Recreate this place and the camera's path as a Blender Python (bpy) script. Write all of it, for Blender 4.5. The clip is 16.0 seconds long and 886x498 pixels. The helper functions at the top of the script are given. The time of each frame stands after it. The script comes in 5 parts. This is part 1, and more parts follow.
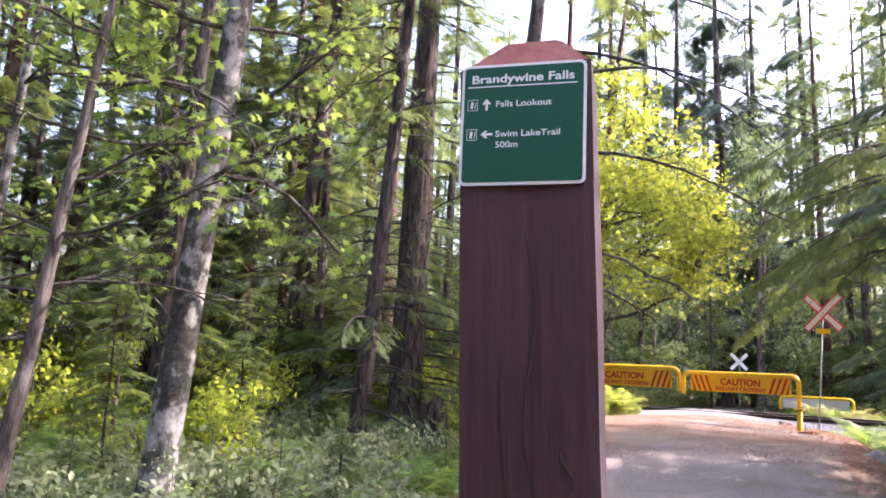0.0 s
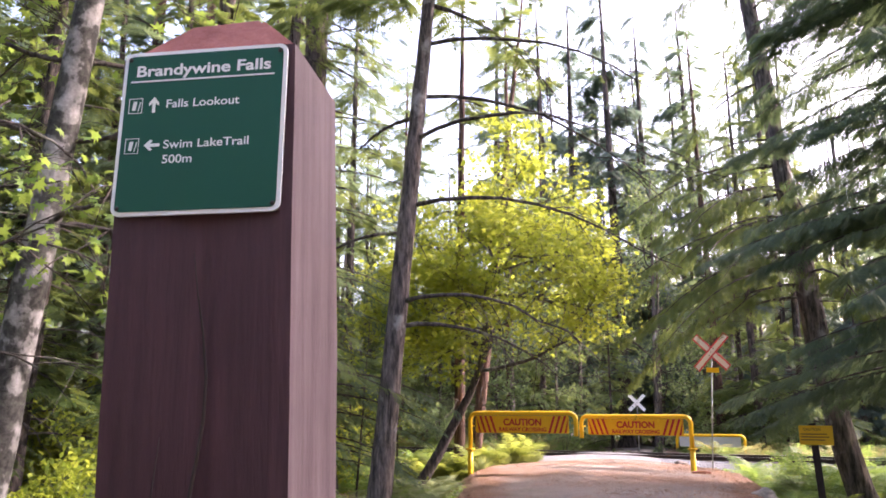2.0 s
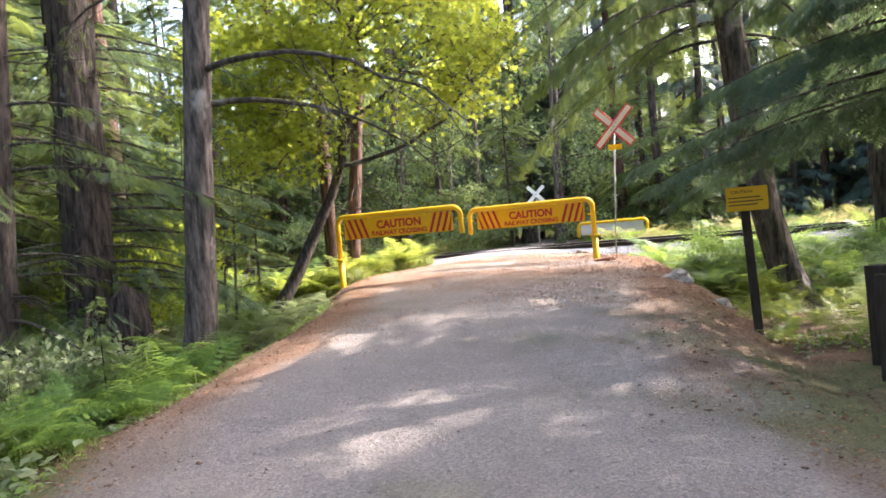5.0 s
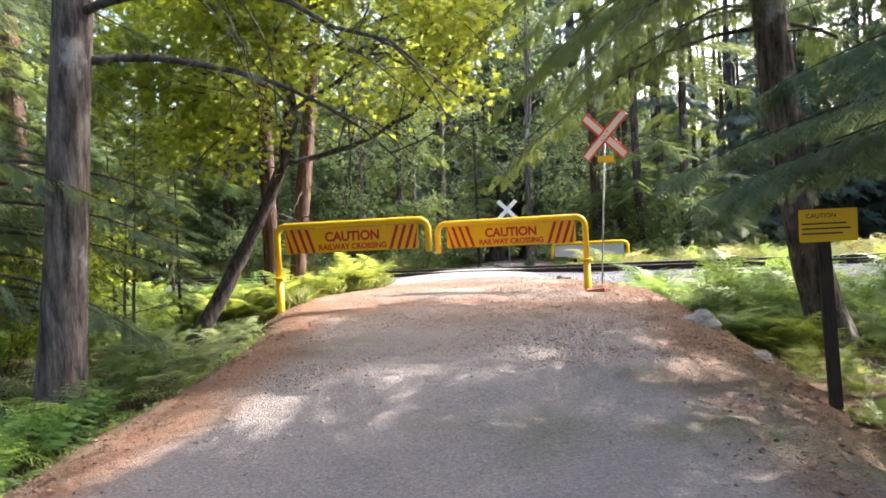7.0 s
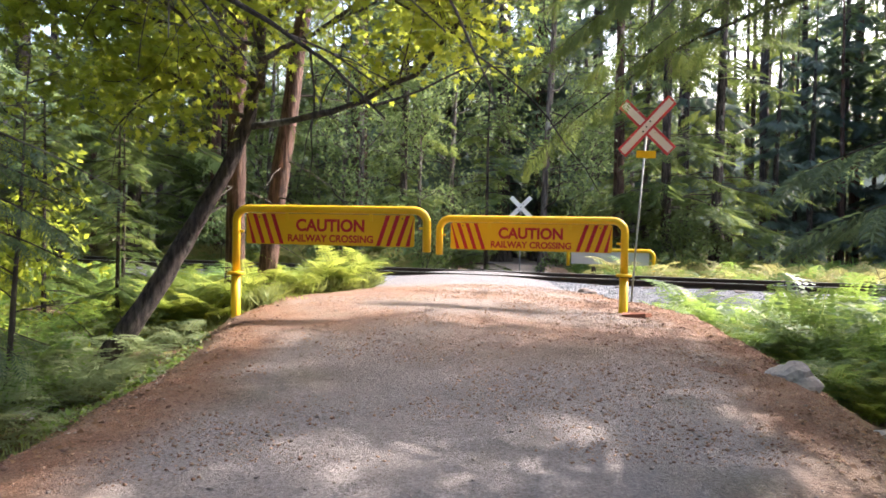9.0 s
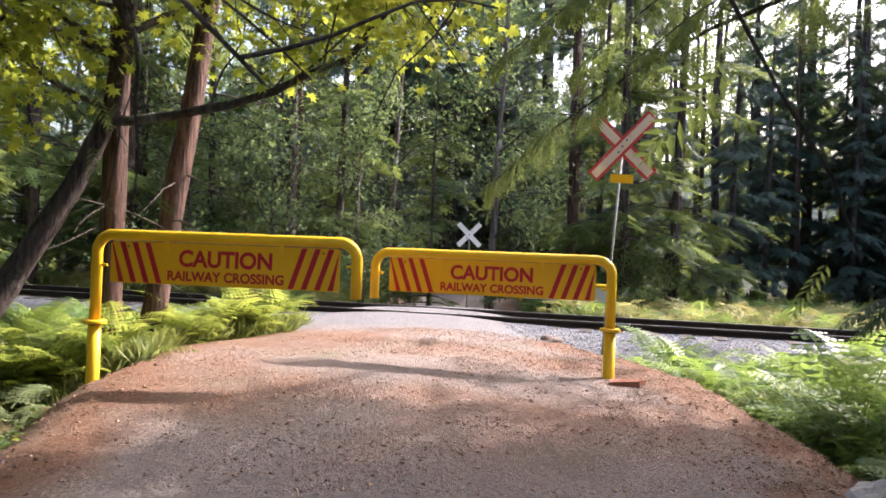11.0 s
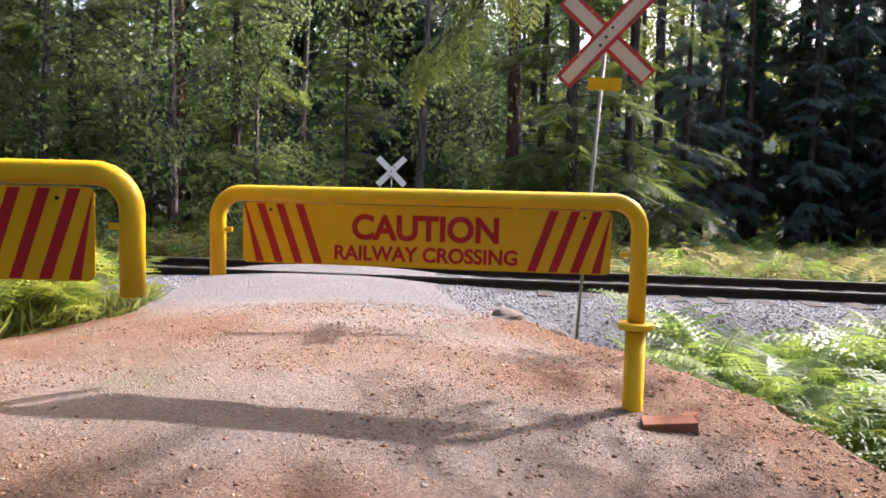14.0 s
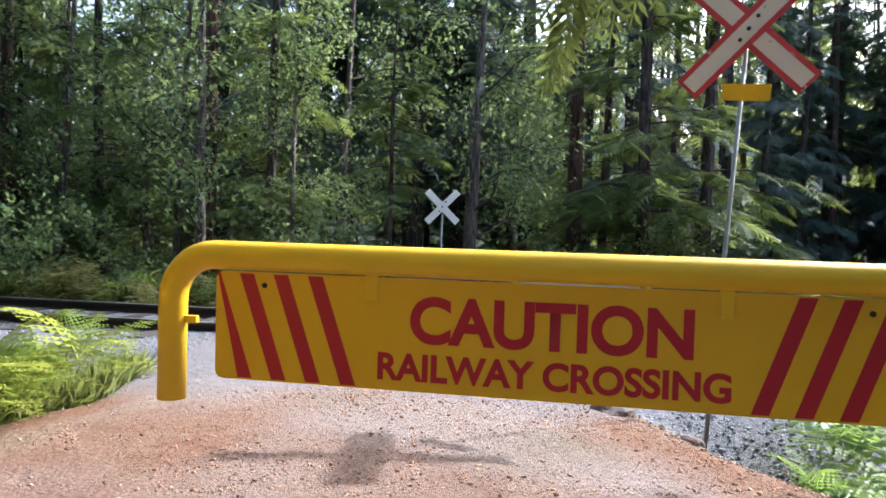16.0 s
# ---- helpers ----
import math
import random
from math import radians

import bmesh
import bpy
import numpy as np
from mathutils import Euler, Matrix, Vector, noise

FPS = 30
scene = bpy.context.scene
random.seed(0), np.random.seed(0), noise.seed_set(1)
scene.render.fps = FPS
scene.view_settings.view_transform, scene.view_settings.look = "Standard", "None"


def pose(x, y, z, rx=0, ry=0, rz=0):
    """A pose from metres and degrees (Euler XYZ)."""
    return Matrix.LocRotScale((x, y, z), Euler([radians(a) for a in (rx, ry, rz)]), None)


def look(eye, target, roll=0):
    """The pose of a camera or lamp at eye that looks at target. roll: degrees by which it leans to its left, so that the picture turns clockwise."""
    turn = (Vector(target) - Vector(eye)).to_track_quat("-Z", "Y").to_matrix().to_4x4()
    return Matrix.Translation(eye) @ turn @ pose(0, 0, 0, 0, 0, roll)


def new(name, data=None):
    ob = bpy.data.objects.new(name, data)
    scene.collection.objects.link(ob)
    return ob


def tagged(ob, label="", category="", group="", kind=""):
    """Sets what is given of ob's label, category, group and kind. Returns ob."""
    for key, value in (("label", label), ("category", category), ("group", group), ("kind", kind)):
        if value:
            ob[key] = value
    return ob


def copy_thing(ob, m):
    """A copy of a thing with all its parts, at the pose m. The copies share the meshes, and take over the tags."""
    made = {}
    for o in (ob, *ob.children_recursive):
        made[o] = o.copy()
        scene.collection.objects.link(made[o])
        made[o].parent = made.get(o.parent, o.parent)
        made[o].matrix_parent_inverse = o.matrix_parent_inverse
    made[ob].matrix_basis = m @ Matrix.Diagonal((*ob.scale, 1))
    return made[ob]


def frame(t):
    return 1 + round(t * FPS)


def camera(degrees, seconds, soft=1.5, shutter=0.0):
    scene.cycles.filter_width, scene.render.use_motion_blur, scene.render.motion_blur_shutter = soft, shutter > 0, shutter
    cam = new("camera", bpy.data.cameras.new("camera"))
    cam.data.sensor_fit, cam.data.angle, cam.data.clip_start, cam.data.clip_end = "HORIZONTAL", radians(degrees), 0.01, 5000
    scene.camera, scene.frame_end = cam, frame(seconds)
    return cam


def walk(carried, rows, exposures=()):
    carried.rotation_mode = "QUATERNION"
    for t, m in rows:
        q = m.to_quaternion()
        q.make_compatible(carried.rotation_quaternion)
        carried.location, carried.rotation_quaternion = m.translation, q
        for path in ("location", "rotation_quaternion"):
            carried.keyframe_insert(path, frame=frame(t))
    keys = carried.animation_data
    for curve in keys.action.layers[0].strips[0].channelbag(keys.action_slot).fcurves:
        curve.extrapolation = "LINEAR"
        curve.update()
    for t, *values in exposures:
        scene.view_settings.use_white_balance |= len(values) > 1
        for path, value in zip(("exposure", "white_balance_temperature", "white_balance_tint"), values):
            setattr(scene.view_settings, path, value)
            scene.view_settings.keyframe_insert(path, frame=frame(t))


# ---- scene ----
cam = camera(62.0, 16.0, 1.7)
PATH = [
    (0, (0.963, -1.132, 1.653), (0.677, 0.823, 1.963), 2.5),
    (0.5, (1.015, -1.066, 1.732), (0.839, 0.882, 2.147), 3.2),
    (1, (1.076, -1.018, 1.761), (0.876, 0.922, 2.202), 1.4),
    (1.5, (1.144, -0.969, 1.782), (0.916, 0.966, 2.231), 0.0),
    (2, (1.252, -0.73, 1.729), (1.213, 1.22, 2.171), 0.1),
    (2.5, (1.483, -0.488, 1.668), (1.741, 1.462, 2.03), 3.5),
    (3, (1.627, -0.075, 1.563), (1.772, 1.906, 1.794), 2.7),
    (3.5, (1.916, 0.414, 1.512), (2.106, 2.405, 1.492), 1.8),
    (4, (2.059, 0.969, 1.503), (2.266, 2.956, 1.417), -1.4),
    (4.5, (2.113, 1.605, 1.528), (2.31, 3.595, 1.5), -5.8),
    (5, (2.153, 2.28, 1.504), (2.34, 4.27, 1.437), -5.3),
    (5.2, (2.193, 2.585, 1.522), (2.431, 4.57, 1.456), -5.5),
    (7.5, (2.364, 5.226, 1.565), (2.663, 7.204, 1.529), -2.1),
    (8, (2.457, 5.854, 1.581), (2.745, 7.832, 1.513), -0.5),
    (10.3, (2.941, 8.362, 1.68), (3.271, 10.335, 1.691), 2.4),
    (10.5, (2.954, 8.582, 1.715), (3.316, 10.549, 1.739), 2.2),
    (11, (3.059, 9.105, 1.739), (3.505, 11.055, 1.75), 2.2),
    (11.5, (3.142, 9.618, 1.737), (3.67, 11.547, 1.701), 1.8),
    (12, (3.271, 10.13, 1.714), (3.874, 12.035, 1.62), 0.4),
    (12.5, (3.425, 10.68, 1.704), (4.082, 12.565, 1.578), -0.7),
    (13, (3.622, 11.198, 1.746), (4.301, 13.076, 1.629), -0.2),
    (13.5, (3.775, 11.769, 1.702), (4.38, 13.672, 1.586), -0.2),
    (14, (3.968, 12.288, 1.735), (4.61, 14.177, 1.593), 1.4),
    (14.5, (4.061, 12.821, 1.75), (4.679, 14.719, 1.624), 3.0),
    (15, (4.184, 13.308, 1.745), (4.772, 15.208, 1.535), 1.8),
    (15.5, (4.282, 13.793, 1.744), (4.86, 15.682, 1.435), 0.1),
    (16, (4.316, 14.25, 1.837), (4.85, 16.177, 1.781), 1.7),
]
EXPOSURES = [(0, 2.85, 6050, 31), (2, 2.7, 6350, 33), (3.2, 2.85, 6450, 28), (4.2, 3.0, 6250, 18), (5, 3.0, 6200, 16), (8, 2.75, 6150, 14), (10.5, 2.42, 6100, 21), (12.5, 2.22, 6150, 22), (15, 2.08, 6100, 19), (16, 2.18, 5500, 14)]
walk(cam, [(t, look(eye, target, roll)) for t, eye, target, roll in PATH], EXPOSURES)

# ---- world and sun ----
SUN_WAY = Vector((1.08, 0.34, 1.0)).normalized()
world = bpy.data.worlds.new("sky")
scene.world = world
world.use_nodes = True
wn = world.node_tree.nodes
sky = wn.new("ShaderNodeTexSky")
sky.sky_type = "NISHITA"
sky.sun_disc = False
sky.sun_elevation = math.asin(SUN_WAY.z)
sky.sun_rotation = math.atan2(SUN_WAY.x, SUN_WAY.y)
sky.dust_density = 6.0
sky.air_density = 1.3
wn["Background"].inputs["Strength"].default_value = 0.15
world.node_tree.links.new(sky.outputs["Color"], wn["Background"].inputs["Color"])
sun_data = bpy.data.lights.new("sun", "SUN")
sun_data.energy = 2.6
sun_data.angle = radians(0.65)
sun_data.color = (1.0, 0.93, 0.82)
sun = new("sun", sun_data)
sun.matrix_world = Matrix.Translation((20, 6, 30)) @ SUN_WAY.to_track_quat("Z", "Y").to_matrix().to_4x4()

# ---- materials ----


def material(name, build, rough=0.8, metal=0.0):
    m = bpy.data.materials.new(name)
    m.use_nodes = True
    nt = m.node_tree
    b = nt.nodes["Principled BSDF"]
    b.inputs["Roughness"].default_value = rough
    b.inputs["Metallic"].default_value = metal
    b.inputs["Specular IOR Level"].default_value = 0.3
    build(nt, b)
    return m


def node(nt, kind, **values):
    n = nt.nodes.new(kind)
    for key, value in values.items():
        n.inputs[key.replace("_", " ")].default_value = value
    return n


def noise_of(nt, scale, detail=4.0, stretch=None, rough=0.6):
    n = node(nt, "ShaderNodeTexNoise", Scale=scale, Detail=detail, Roughness=rough)
    co = nt.nodes.new("ShaderNodeTexCoord")
    if stretch:
        mp = node(nt, "ShaderNodeMapping", Scale=stretch)
        nt.links.new(co.outputs["Object"], mp.inputs["Vector"])
        nt.links.new(mp.outputs["Vector"], n.inputs["Vector"])
    else:
        nt.links.new(co.outputs["Object"], n.inputs["Vector"])
    return n.outputs["Fac"]


def ramp(nt, fac, stops):
    r = nt.nodes.new("ShaderNodeValToRGB")
    els = r.color_ramp.elements
    while len(els) < len(stops):
        els.new(0.5)
    for e, (p, c) in zip(els, stops):
        e.position = p
        e.color = (*c, 1)
    nt.links.new(fac, r.inputs["Fac"])
    return r.outputs["Color"]


def mix(nt, fac, a, b, mode="MIX"):
    n = nt.nodes.new("ShaderNodeMix")
    n.data_type, n.blend_type = "RGBA", mode
    for sock, v in ((n.inputs[0], fac), (n.inputs[6], a), (n.inputs[7], b)):
        if isinstance(v, bpy.types.NodeSocket):
            nt.links.new(v, sock)
        else:
            sock.default_value = v if isinstance(v, float) else (*v, 1)
    return n.outputs[2]


def bump(nt, b, height, strength=0.5, distance=0.02):
    n = node(nt, "ShaderNodeBump", Strength=strength, Distance=distance)
    nt.links.new(height, n.inputs["Height"])
    nt.links.new(n.outputs["Normal"], b.inputs["Normal"])


def leaf_material(name, dark, light, glow, shine=0.45, through_share=0.45):
    """A leaf: two-tone by piece, lets light through."""
    def build(nt, b):
        g = nt.nodes.new("ShaderNodeNewGeometry")
        o = nt.nodes.new("ShaderNodeObjectInfo")
        c = ramp(nt, g.outputs["Random Per Island"], [(0.0, dark), (0.75, light), (1.0, glow)])
        c = mix(nt, o.outputs["Random"], c, tuple(v * 0.75 for v in light))
        n2 = noise_of(nt, 1.3, 2)
        c = mix(nt, ramp(nt, n2, [(0.35, (0, 0, 0)), (0.7, (0.55, 0.55, 0.55))]), c, tuple(v * 0.8 for v in dark))
        nt.links.new(c, b.inputs["Base Color"])
        b.inputs["Roughness"].default_value = shine
        t = nt.nodes.new("ShaderNodeBsdfTranslucent")
        tc = mix(nt, 0.6, c, glow)
        nt.links.new(tc, t.inputs["Color"])
        ms = nt.nodes.new("ShaderNodeMixShader")
        ms.inputs[0].default_value = through_share
        nt.links.new(b.outputs[0], ms.inputs[1])
        nt.links.new(t.outputs[0], ms.inputs[2])
        nt.links.new(ms.outputs[0], nt.nodes["Material Output"].inputs["Surface"])
    return material(name, build)


def bark_material(name, dark, light, lichen, amount, stretch=(5, 5, 0.9)):
    def build(nt, b):
        f = noise_of(nt, 3.0, 8, stretch, 0.7)
        c = ramp(nt, f, [(0.38, dark), (0.52, tuple(v * 0.55 for v in light)), (0.66, light)])
        l = noise_of(nt, 1.6, 6, (1.5, 1.5, 1.1))
        c = mix(nt, ramp(nt, l, [(0.62 - amount, (0, 0, 0)), (0.7 - amount * 0.8, (1, 1, 1))]), c, lichen)
        nt.links.new(c, b.inputs["Base Color"])
        bump(nt, b, f, 1.0, 0.07)
    return material(name, build, 0.9)


def blotch_bark(nt, b):
    f = noise_of(nt, 3.2, 4, (2.0, 2.0, 1.6), 0.55)
    c = ramp(nt, f, [(0.44, (0.022, 0.02, 0.018)), (0.5, (0.055, 0.05, 0.046)), (0.54, (0.19, 0.18, 0.17)), (0.66, (0.33, 0.31, 0.295))])
    g = noise_of(nt, 22, 5)
    c = mix(nt, ramp(nt, g, [(0.35, (0.55, 0.55, 0.55)), (0.6, (0, 0, 0))]), c, (0.1, 0.1, 0.08))
    nt.links.new(c, b.inputs["Base Color"])
    bump(nt, b, g, 0.5, 0.02)


def chips_of(nt, scale, stops):
    """Small stones of uneven tone, one tone for each cell."""
    v = node(nt, "ShaderNodeTexVoronoi", Scale=scale)
    co = nt.nodes.new("ShaderNodeTexCoord")
    w = nt.nodes.new("ShaderNodeVectorMath")
    n = node(nt, "ShaderNodeTexNoise", Scale=scale * 0.8, Detail=2.0)
    nt.links.new(co.outputs["Object"], n.inputs["Vector"])
    w.operation = "MULTIPLY_ADD"
    w.inputs[1].default_value = (0.6 / scale, 0.6 / scale, 0.6 / scale)
    nt.links.new(n.outputs["Color"], w.inputs[0])
    nt.links.new(co.outputs["Object"], w.inputs[2])
    nt.links.new(w.outputs[0], v.inputs["Vector"])
    s = nt.nodes.new("ShaderNodeSeparateColor")
    nt.links.new(v.outputs["Color"], s.inputs["Color"])
    return ramp(nt, s.outputs["Red"], stops), v.outputs["Distance"]


def ground_build(nt, b):
    a = nt.nodes.new("ShaderNodeVertexColor")
    a.layer_name = "cover"
    sep = nt.nodes.new("ShaderNodeSeparateColor")
    nt.links.new(a.outputs["Color"], sep.inputs["Color"])
    fine = noise_of(nt, 45, 8, None, 0.75)
    mid = noise_of(nt, 5, 6)
    big = noise_of(nt, 0.7, 4)
    # packed gravel: grey brown with pale grit
    gravel = ramp(nt, fine, [(0.3, (0.09, 0.076, 0.069)), (0.5, (0.215, 0.183, 0.166)), (0.7, (0.34, 0.298, 0.27))])
    gravel = mix(nt, ramp(nt, mid, [(0.35, (0.5, 0.5, 0.5)), (0.65, (0, 0, 0))]), gravel, (0.2, 0.165, 0.145))
    soil = ramp(nt, fine, [(0.32, (0.068, 0.034, 0.02)), (0.48, (0.15, 0.076, 0.043)), (0.7, (0.25, 0.145, 0.087))])
    soil = mix(nt, ramp(nt, mid, [(0.42, (0, 0, 0)), (0.62, (0.75, 0.75, 0.75))]), soil, (0.182, 0.113, 0.073))
    small, edge_a = chips_of(nt, 110, [(0.0, (0.3, 0.28, 0.27)), (0.16, (0.75, 0.72, 0.7)), (0.3, (1, 1, 1)), (0.82, (1, 1, 1)), (1.0, (1.6, 1.55, 1.5))])
    large, edge_b = chips_of(nt, 42, [(0.0, (0.42, 0.38, 0.36)), (0.1, (0.85, 0.83, 0.82)), (0.2, (1, 1, 1)), (0.93, (1, 1, 1)), (1.0, (1.4, 1.38, 1.36))])
    rubble = noise_of(nt, 2.2, 5, None, 0.7)
    share = ramp(nt, rubble, [(0.4, (0.25, 0.25, 0.25)), (0.6, (0.95, 0.95, 0.95))])
    soil = mix(nt, share, soil, small, "MULTIPLY")
    soil = mix(nt, share, soil, large, "MULTIPLY")
    soil = mix(nt, ramp(nt, rubble, [(0.5, (0, 0, 0)), (0.68, (0.45, 0.45, 0.45))]), soil, (0.15, 0.062, 0.035))
    gravel = mix(nt, 0.45, gravel, small, "MULTIPLY")
    stone = ramp(nt, fine, [(0.3, (0.04, 0.042, 0.048)), (0.5, (0.125, 0.13, 0.142)), (0.7, (0.25, 0.255, 0.27))])
    stone = mix(nt, 0.6, stone, large, "MULTIPLY")
    litter = ramp(nt, fine, [(0.3, (0.03, 0.02, 0.013)), (0.52, (0.12, 0.075, 0.045)), (0.72, (0.27, 0.17, 0.1))])
    moss = ramp(nt, fine, [(0.3, (0.02, 0.03, 0.008)), (0.7, (0.09, 0.13, 0.03))])
    litter = mix(nt, ramp(nt, big, [(0.42, (0, 0, 0)), (0.6, (0.9, 0.9, 0.9))]), litter, moss)
    c = mix(nt, sep.outputs["Red"], litter, gravel)
    c = mix(nt, sep.outputs["Green"], c, soil)
    c = mix(nt, sep.outputs["Blue"], c, stone)
    nt.links.new(c, b.inputs["Base Color"])
    scuffs = noise_of(nt, 15, 5, (1.0, 0.7, 1.0), 0.55)
    add = node(nt, "ShaderNodeMath")
    nt.links.new(fine, add.inputs[0])
    nt.links.new(mid, add.inputs[1])
    more = node(nt, "ShaderNodeMath")
    nt.links.new(add.outputs[0], more.inputs[0])
    nt.links.new(scuffs, more.inputs[1])
    bump(nt, b, more.outputs[0], 0.85, 0.026)


def painted(color, chips, rough=0.4, under=(0.12, 0.06, 0.03)):
    def build(nt, b):
        n = noise_of(nt, 9, 8, None, 0.7)
        g = noise_of(nt, 2.0, 4)
        c = mix(nt, ramp(nt, g, [(0.3, (0, 0, 0)), (0.75, (0.45, 0.45, 0.45))]), color, tuple(v * 0.72 for v in color))
        c = mix(nt, ramp(nt, n, [(0.7 - chips, (0, 0, 0)), (0.73 - chips, (1, 1, 1))]), c, under)
        nt.links.new(c, b.inputs["Base Color"])
        rr = node(nt, "ShaderNodeMapRange", To_Min=rough - 0.1, To_Max=rough + 0.2)
        nt.links.new(n, rr.inputs["Value"])
        nt.links.new(rr.outputs[0], b.inputs["Roughness"])
        bump(nt, b, n, 0.15, 0.004)
    return build


def wood_build(dark, light, stretch):
    def build(nt, b):
        f = noise_of(nt, 4, 8, stretch, 0.7)
        c = ramp(nt, f, [(0.3, dark), (0.7, light)])
        g = noise_of(nt, 3, 4)
        c = mix(nt, ramp(nt, g, [(0.4, (0, 0, 0)), (0.75, (0.5, 0.5, 0.5))]), c, tuple(v * 0.6 for v in dark))
        nt.links.new(c, b.inputs["Base Color"])
        bump(nt, b, f, 0.6, 0.01)
    return build


def stone_build(lo, hi):
    def build(nt, b):
        g = nt.nodes.new("ShaderNodeNewGeometry")
        c = ramp(nt, g.outputs["Random Per Island"], [(0.0, lo), (1.0, hi)])
        n = noise_of(nt, 30, 5)
        c = mix(nt, ramp(nt, n, [(0.35, (0.5, 0.5, 0.5)), (0.65, (0, 0, 0))]), c, tuple(v * 0.6 for v in lo))
        nt.links.new(c, b.inputs["Base Color"])
        bump(nt, b, n, 0.5, 0.01)
    return build


M_ground = material("ground_cover", ground_build, 0.95)
M_bark = bark_material("fir_bark", (0.014, 0.011, 0.01), (0.13, 0.1, 0.088), (0.2, 0.19, 0.165), 0.0)
M_bark_red = bark_material("cedar_bark", (0.025, 0.014, 0.011), (0.19, 0.11, 0.085), (0.24, 0.18, 0.155), 0.02, (7, 7, 0.6))
M_bark_grey = bark_material("grey_bark", (0.03, 0.025, 0.023), (0.22, 0.18, 0.16), (0.3, 0.28, 0.26), 0.04)
M_bark_pale = material("blotched_bark", blotch_bark, 0.85)
M_twig = bark_material("dead_twig", (0.03, 0.024, 0.02), (0.12, 0.1, 0.085), (0.2, 0.2, 0.16), 0.05)
M_needle = leaf_material("fir_needles", (0.045, 0.08, 0.055), (0.1, 0.155, 0.088), (0.2, 0.26, 0.1), 0.5, 0.5)
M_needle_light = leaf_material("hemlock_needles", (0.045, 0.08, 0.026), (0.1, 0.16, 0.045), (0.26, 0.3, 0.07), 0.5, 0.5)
M_needle_dark = leaf_material("spruce_needles", (0.055, 0.085, 0.075), (0.1, 0.15, 0.12), (0.17, 0.23, 0.15), 0.5, 0.5)
M_maple = leaf_material("maple_leaves", (0.11, 0.18, 0.018), (0.25, 0.33, 0.03), (0.5, 0.53, 0.06), 0.4, 0.6)
M_maple_green = leaf_material("green_maple_leaves", (0.06, 0.12, 0.02), (0.14, 0.23, 0.035), (0.32, 0.42, 0.07), 0.4, 0.5)
M_alder = leaf_material("alder_leaves", (0.07, 0.125, 0.055), (0.15, 0.225, 0.09), (0.32, 0.4, 0.13), 0.4, 0.5)
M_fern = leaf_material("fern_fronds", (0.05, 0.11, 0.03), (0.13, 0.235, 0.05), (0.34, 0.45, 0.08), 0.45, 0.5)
# Lit copy of the fern colours; its yellow-green paints sunlight on bracken.
M_fern_sun_painted = leaf_material("sun_painted_bracken", (0.1, 0.16, 0.025), (0.22, 0.31, 0.045), (0.48, 0.5, 0.09), 0.45, 0.5)
# Straw tone of dry fern, boosted to paint sun on the far bank.
M_fern_dry_sun = leaf_material("dry_sun_painted_ferns", (0.16, 0.16, 0.045), (0.3, 0.29, 0.09), (0.5, 0.45, 0.17), 0.6, 0.45)
M_fern_pale = leaf_material("pale_ferns", (0.12, 0.17, 0.075), (0.24, 0.3, 0.14), (0.42, 0.46, 0.22), 0.45, 0.45)
M_shrub = leaf_material("shrub_leaves", (0.09, 0.13, 0.055), (0.2, 0.25, 0.13), (0.42, 0.44, 0.25), 0.4, 0.4)
M_yellow = material("yellow_paint", painted((0.75, 0.46, 0.008), 0.0), 0.35)
M_panel = material("yellow_board", painted((0.74, 0.41, 0.008), -0.02, 0.3, (0.6, 0.42, 0.05)), 0.35)
M_red = material("red_print", painted((0.42, 0.016, 0.026), -0.1, 0.4), 0.4)
M_red_faded = material("faded_red_border", painted((0.5, 0.05, 0.05), 0.08, 0.5, (0.55, 0.35, 0.3)), 0.5)
M_cream = material("aged_white_board", painted((0.66, 0.56, 0.46), 0.05, 0.5, (0.4, 0.32, 0.26)), 0.5)
M_white = material("white_print", painted((0.75, 0.75, 0.72), -0.1, 0.5), 0.5)
M_green = material("green_board", painted((0.005, 0.075, 0.045), -0.15, 0.3), 0.35)
M_post_brown = material("brown_stained_wood", wood_build((0.036, 0.014, 0.017), (0.075, 0.03, 0.035), (9, 9, 0.7)), 0.6)
M_post_cap = material("worn_red_wood", wood_build((0.2, 0.06, 0.045), (0.36, 0.13, 0.1), (4, 4, 4)), 0.7)
M_post_side = material("lighter_side_wood", wood_build((0.1, 0.068, 0.073), (0.2, 0.15, 0.16), (7, 7, 0.5)), 0.7)
M_fence = material("old_fence_wood", wood_build((0.08, 0.06, 0.05), (0.28, 0.21, 0.175), (6, 0.6, 6)), 0.85)
M_dark_post = material("dark_fence_post", wood_build((0.015, 0.011, 0.009), (0.06, 0.042, 0.032), (6, 6, 0.8)), 0.9)


# Haze put into an emission colour; the backdrop glows without any lamp.
def haze_glow_build(nt, b):
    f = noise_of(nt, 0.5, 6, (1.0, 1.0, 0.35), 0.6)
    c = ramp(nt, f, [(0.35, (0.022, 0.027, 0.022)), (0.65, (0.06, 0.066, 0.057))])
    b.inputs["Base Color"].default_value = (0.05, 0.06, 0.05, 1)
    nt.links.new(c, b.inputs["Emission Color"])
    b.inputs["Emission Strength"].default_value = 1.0


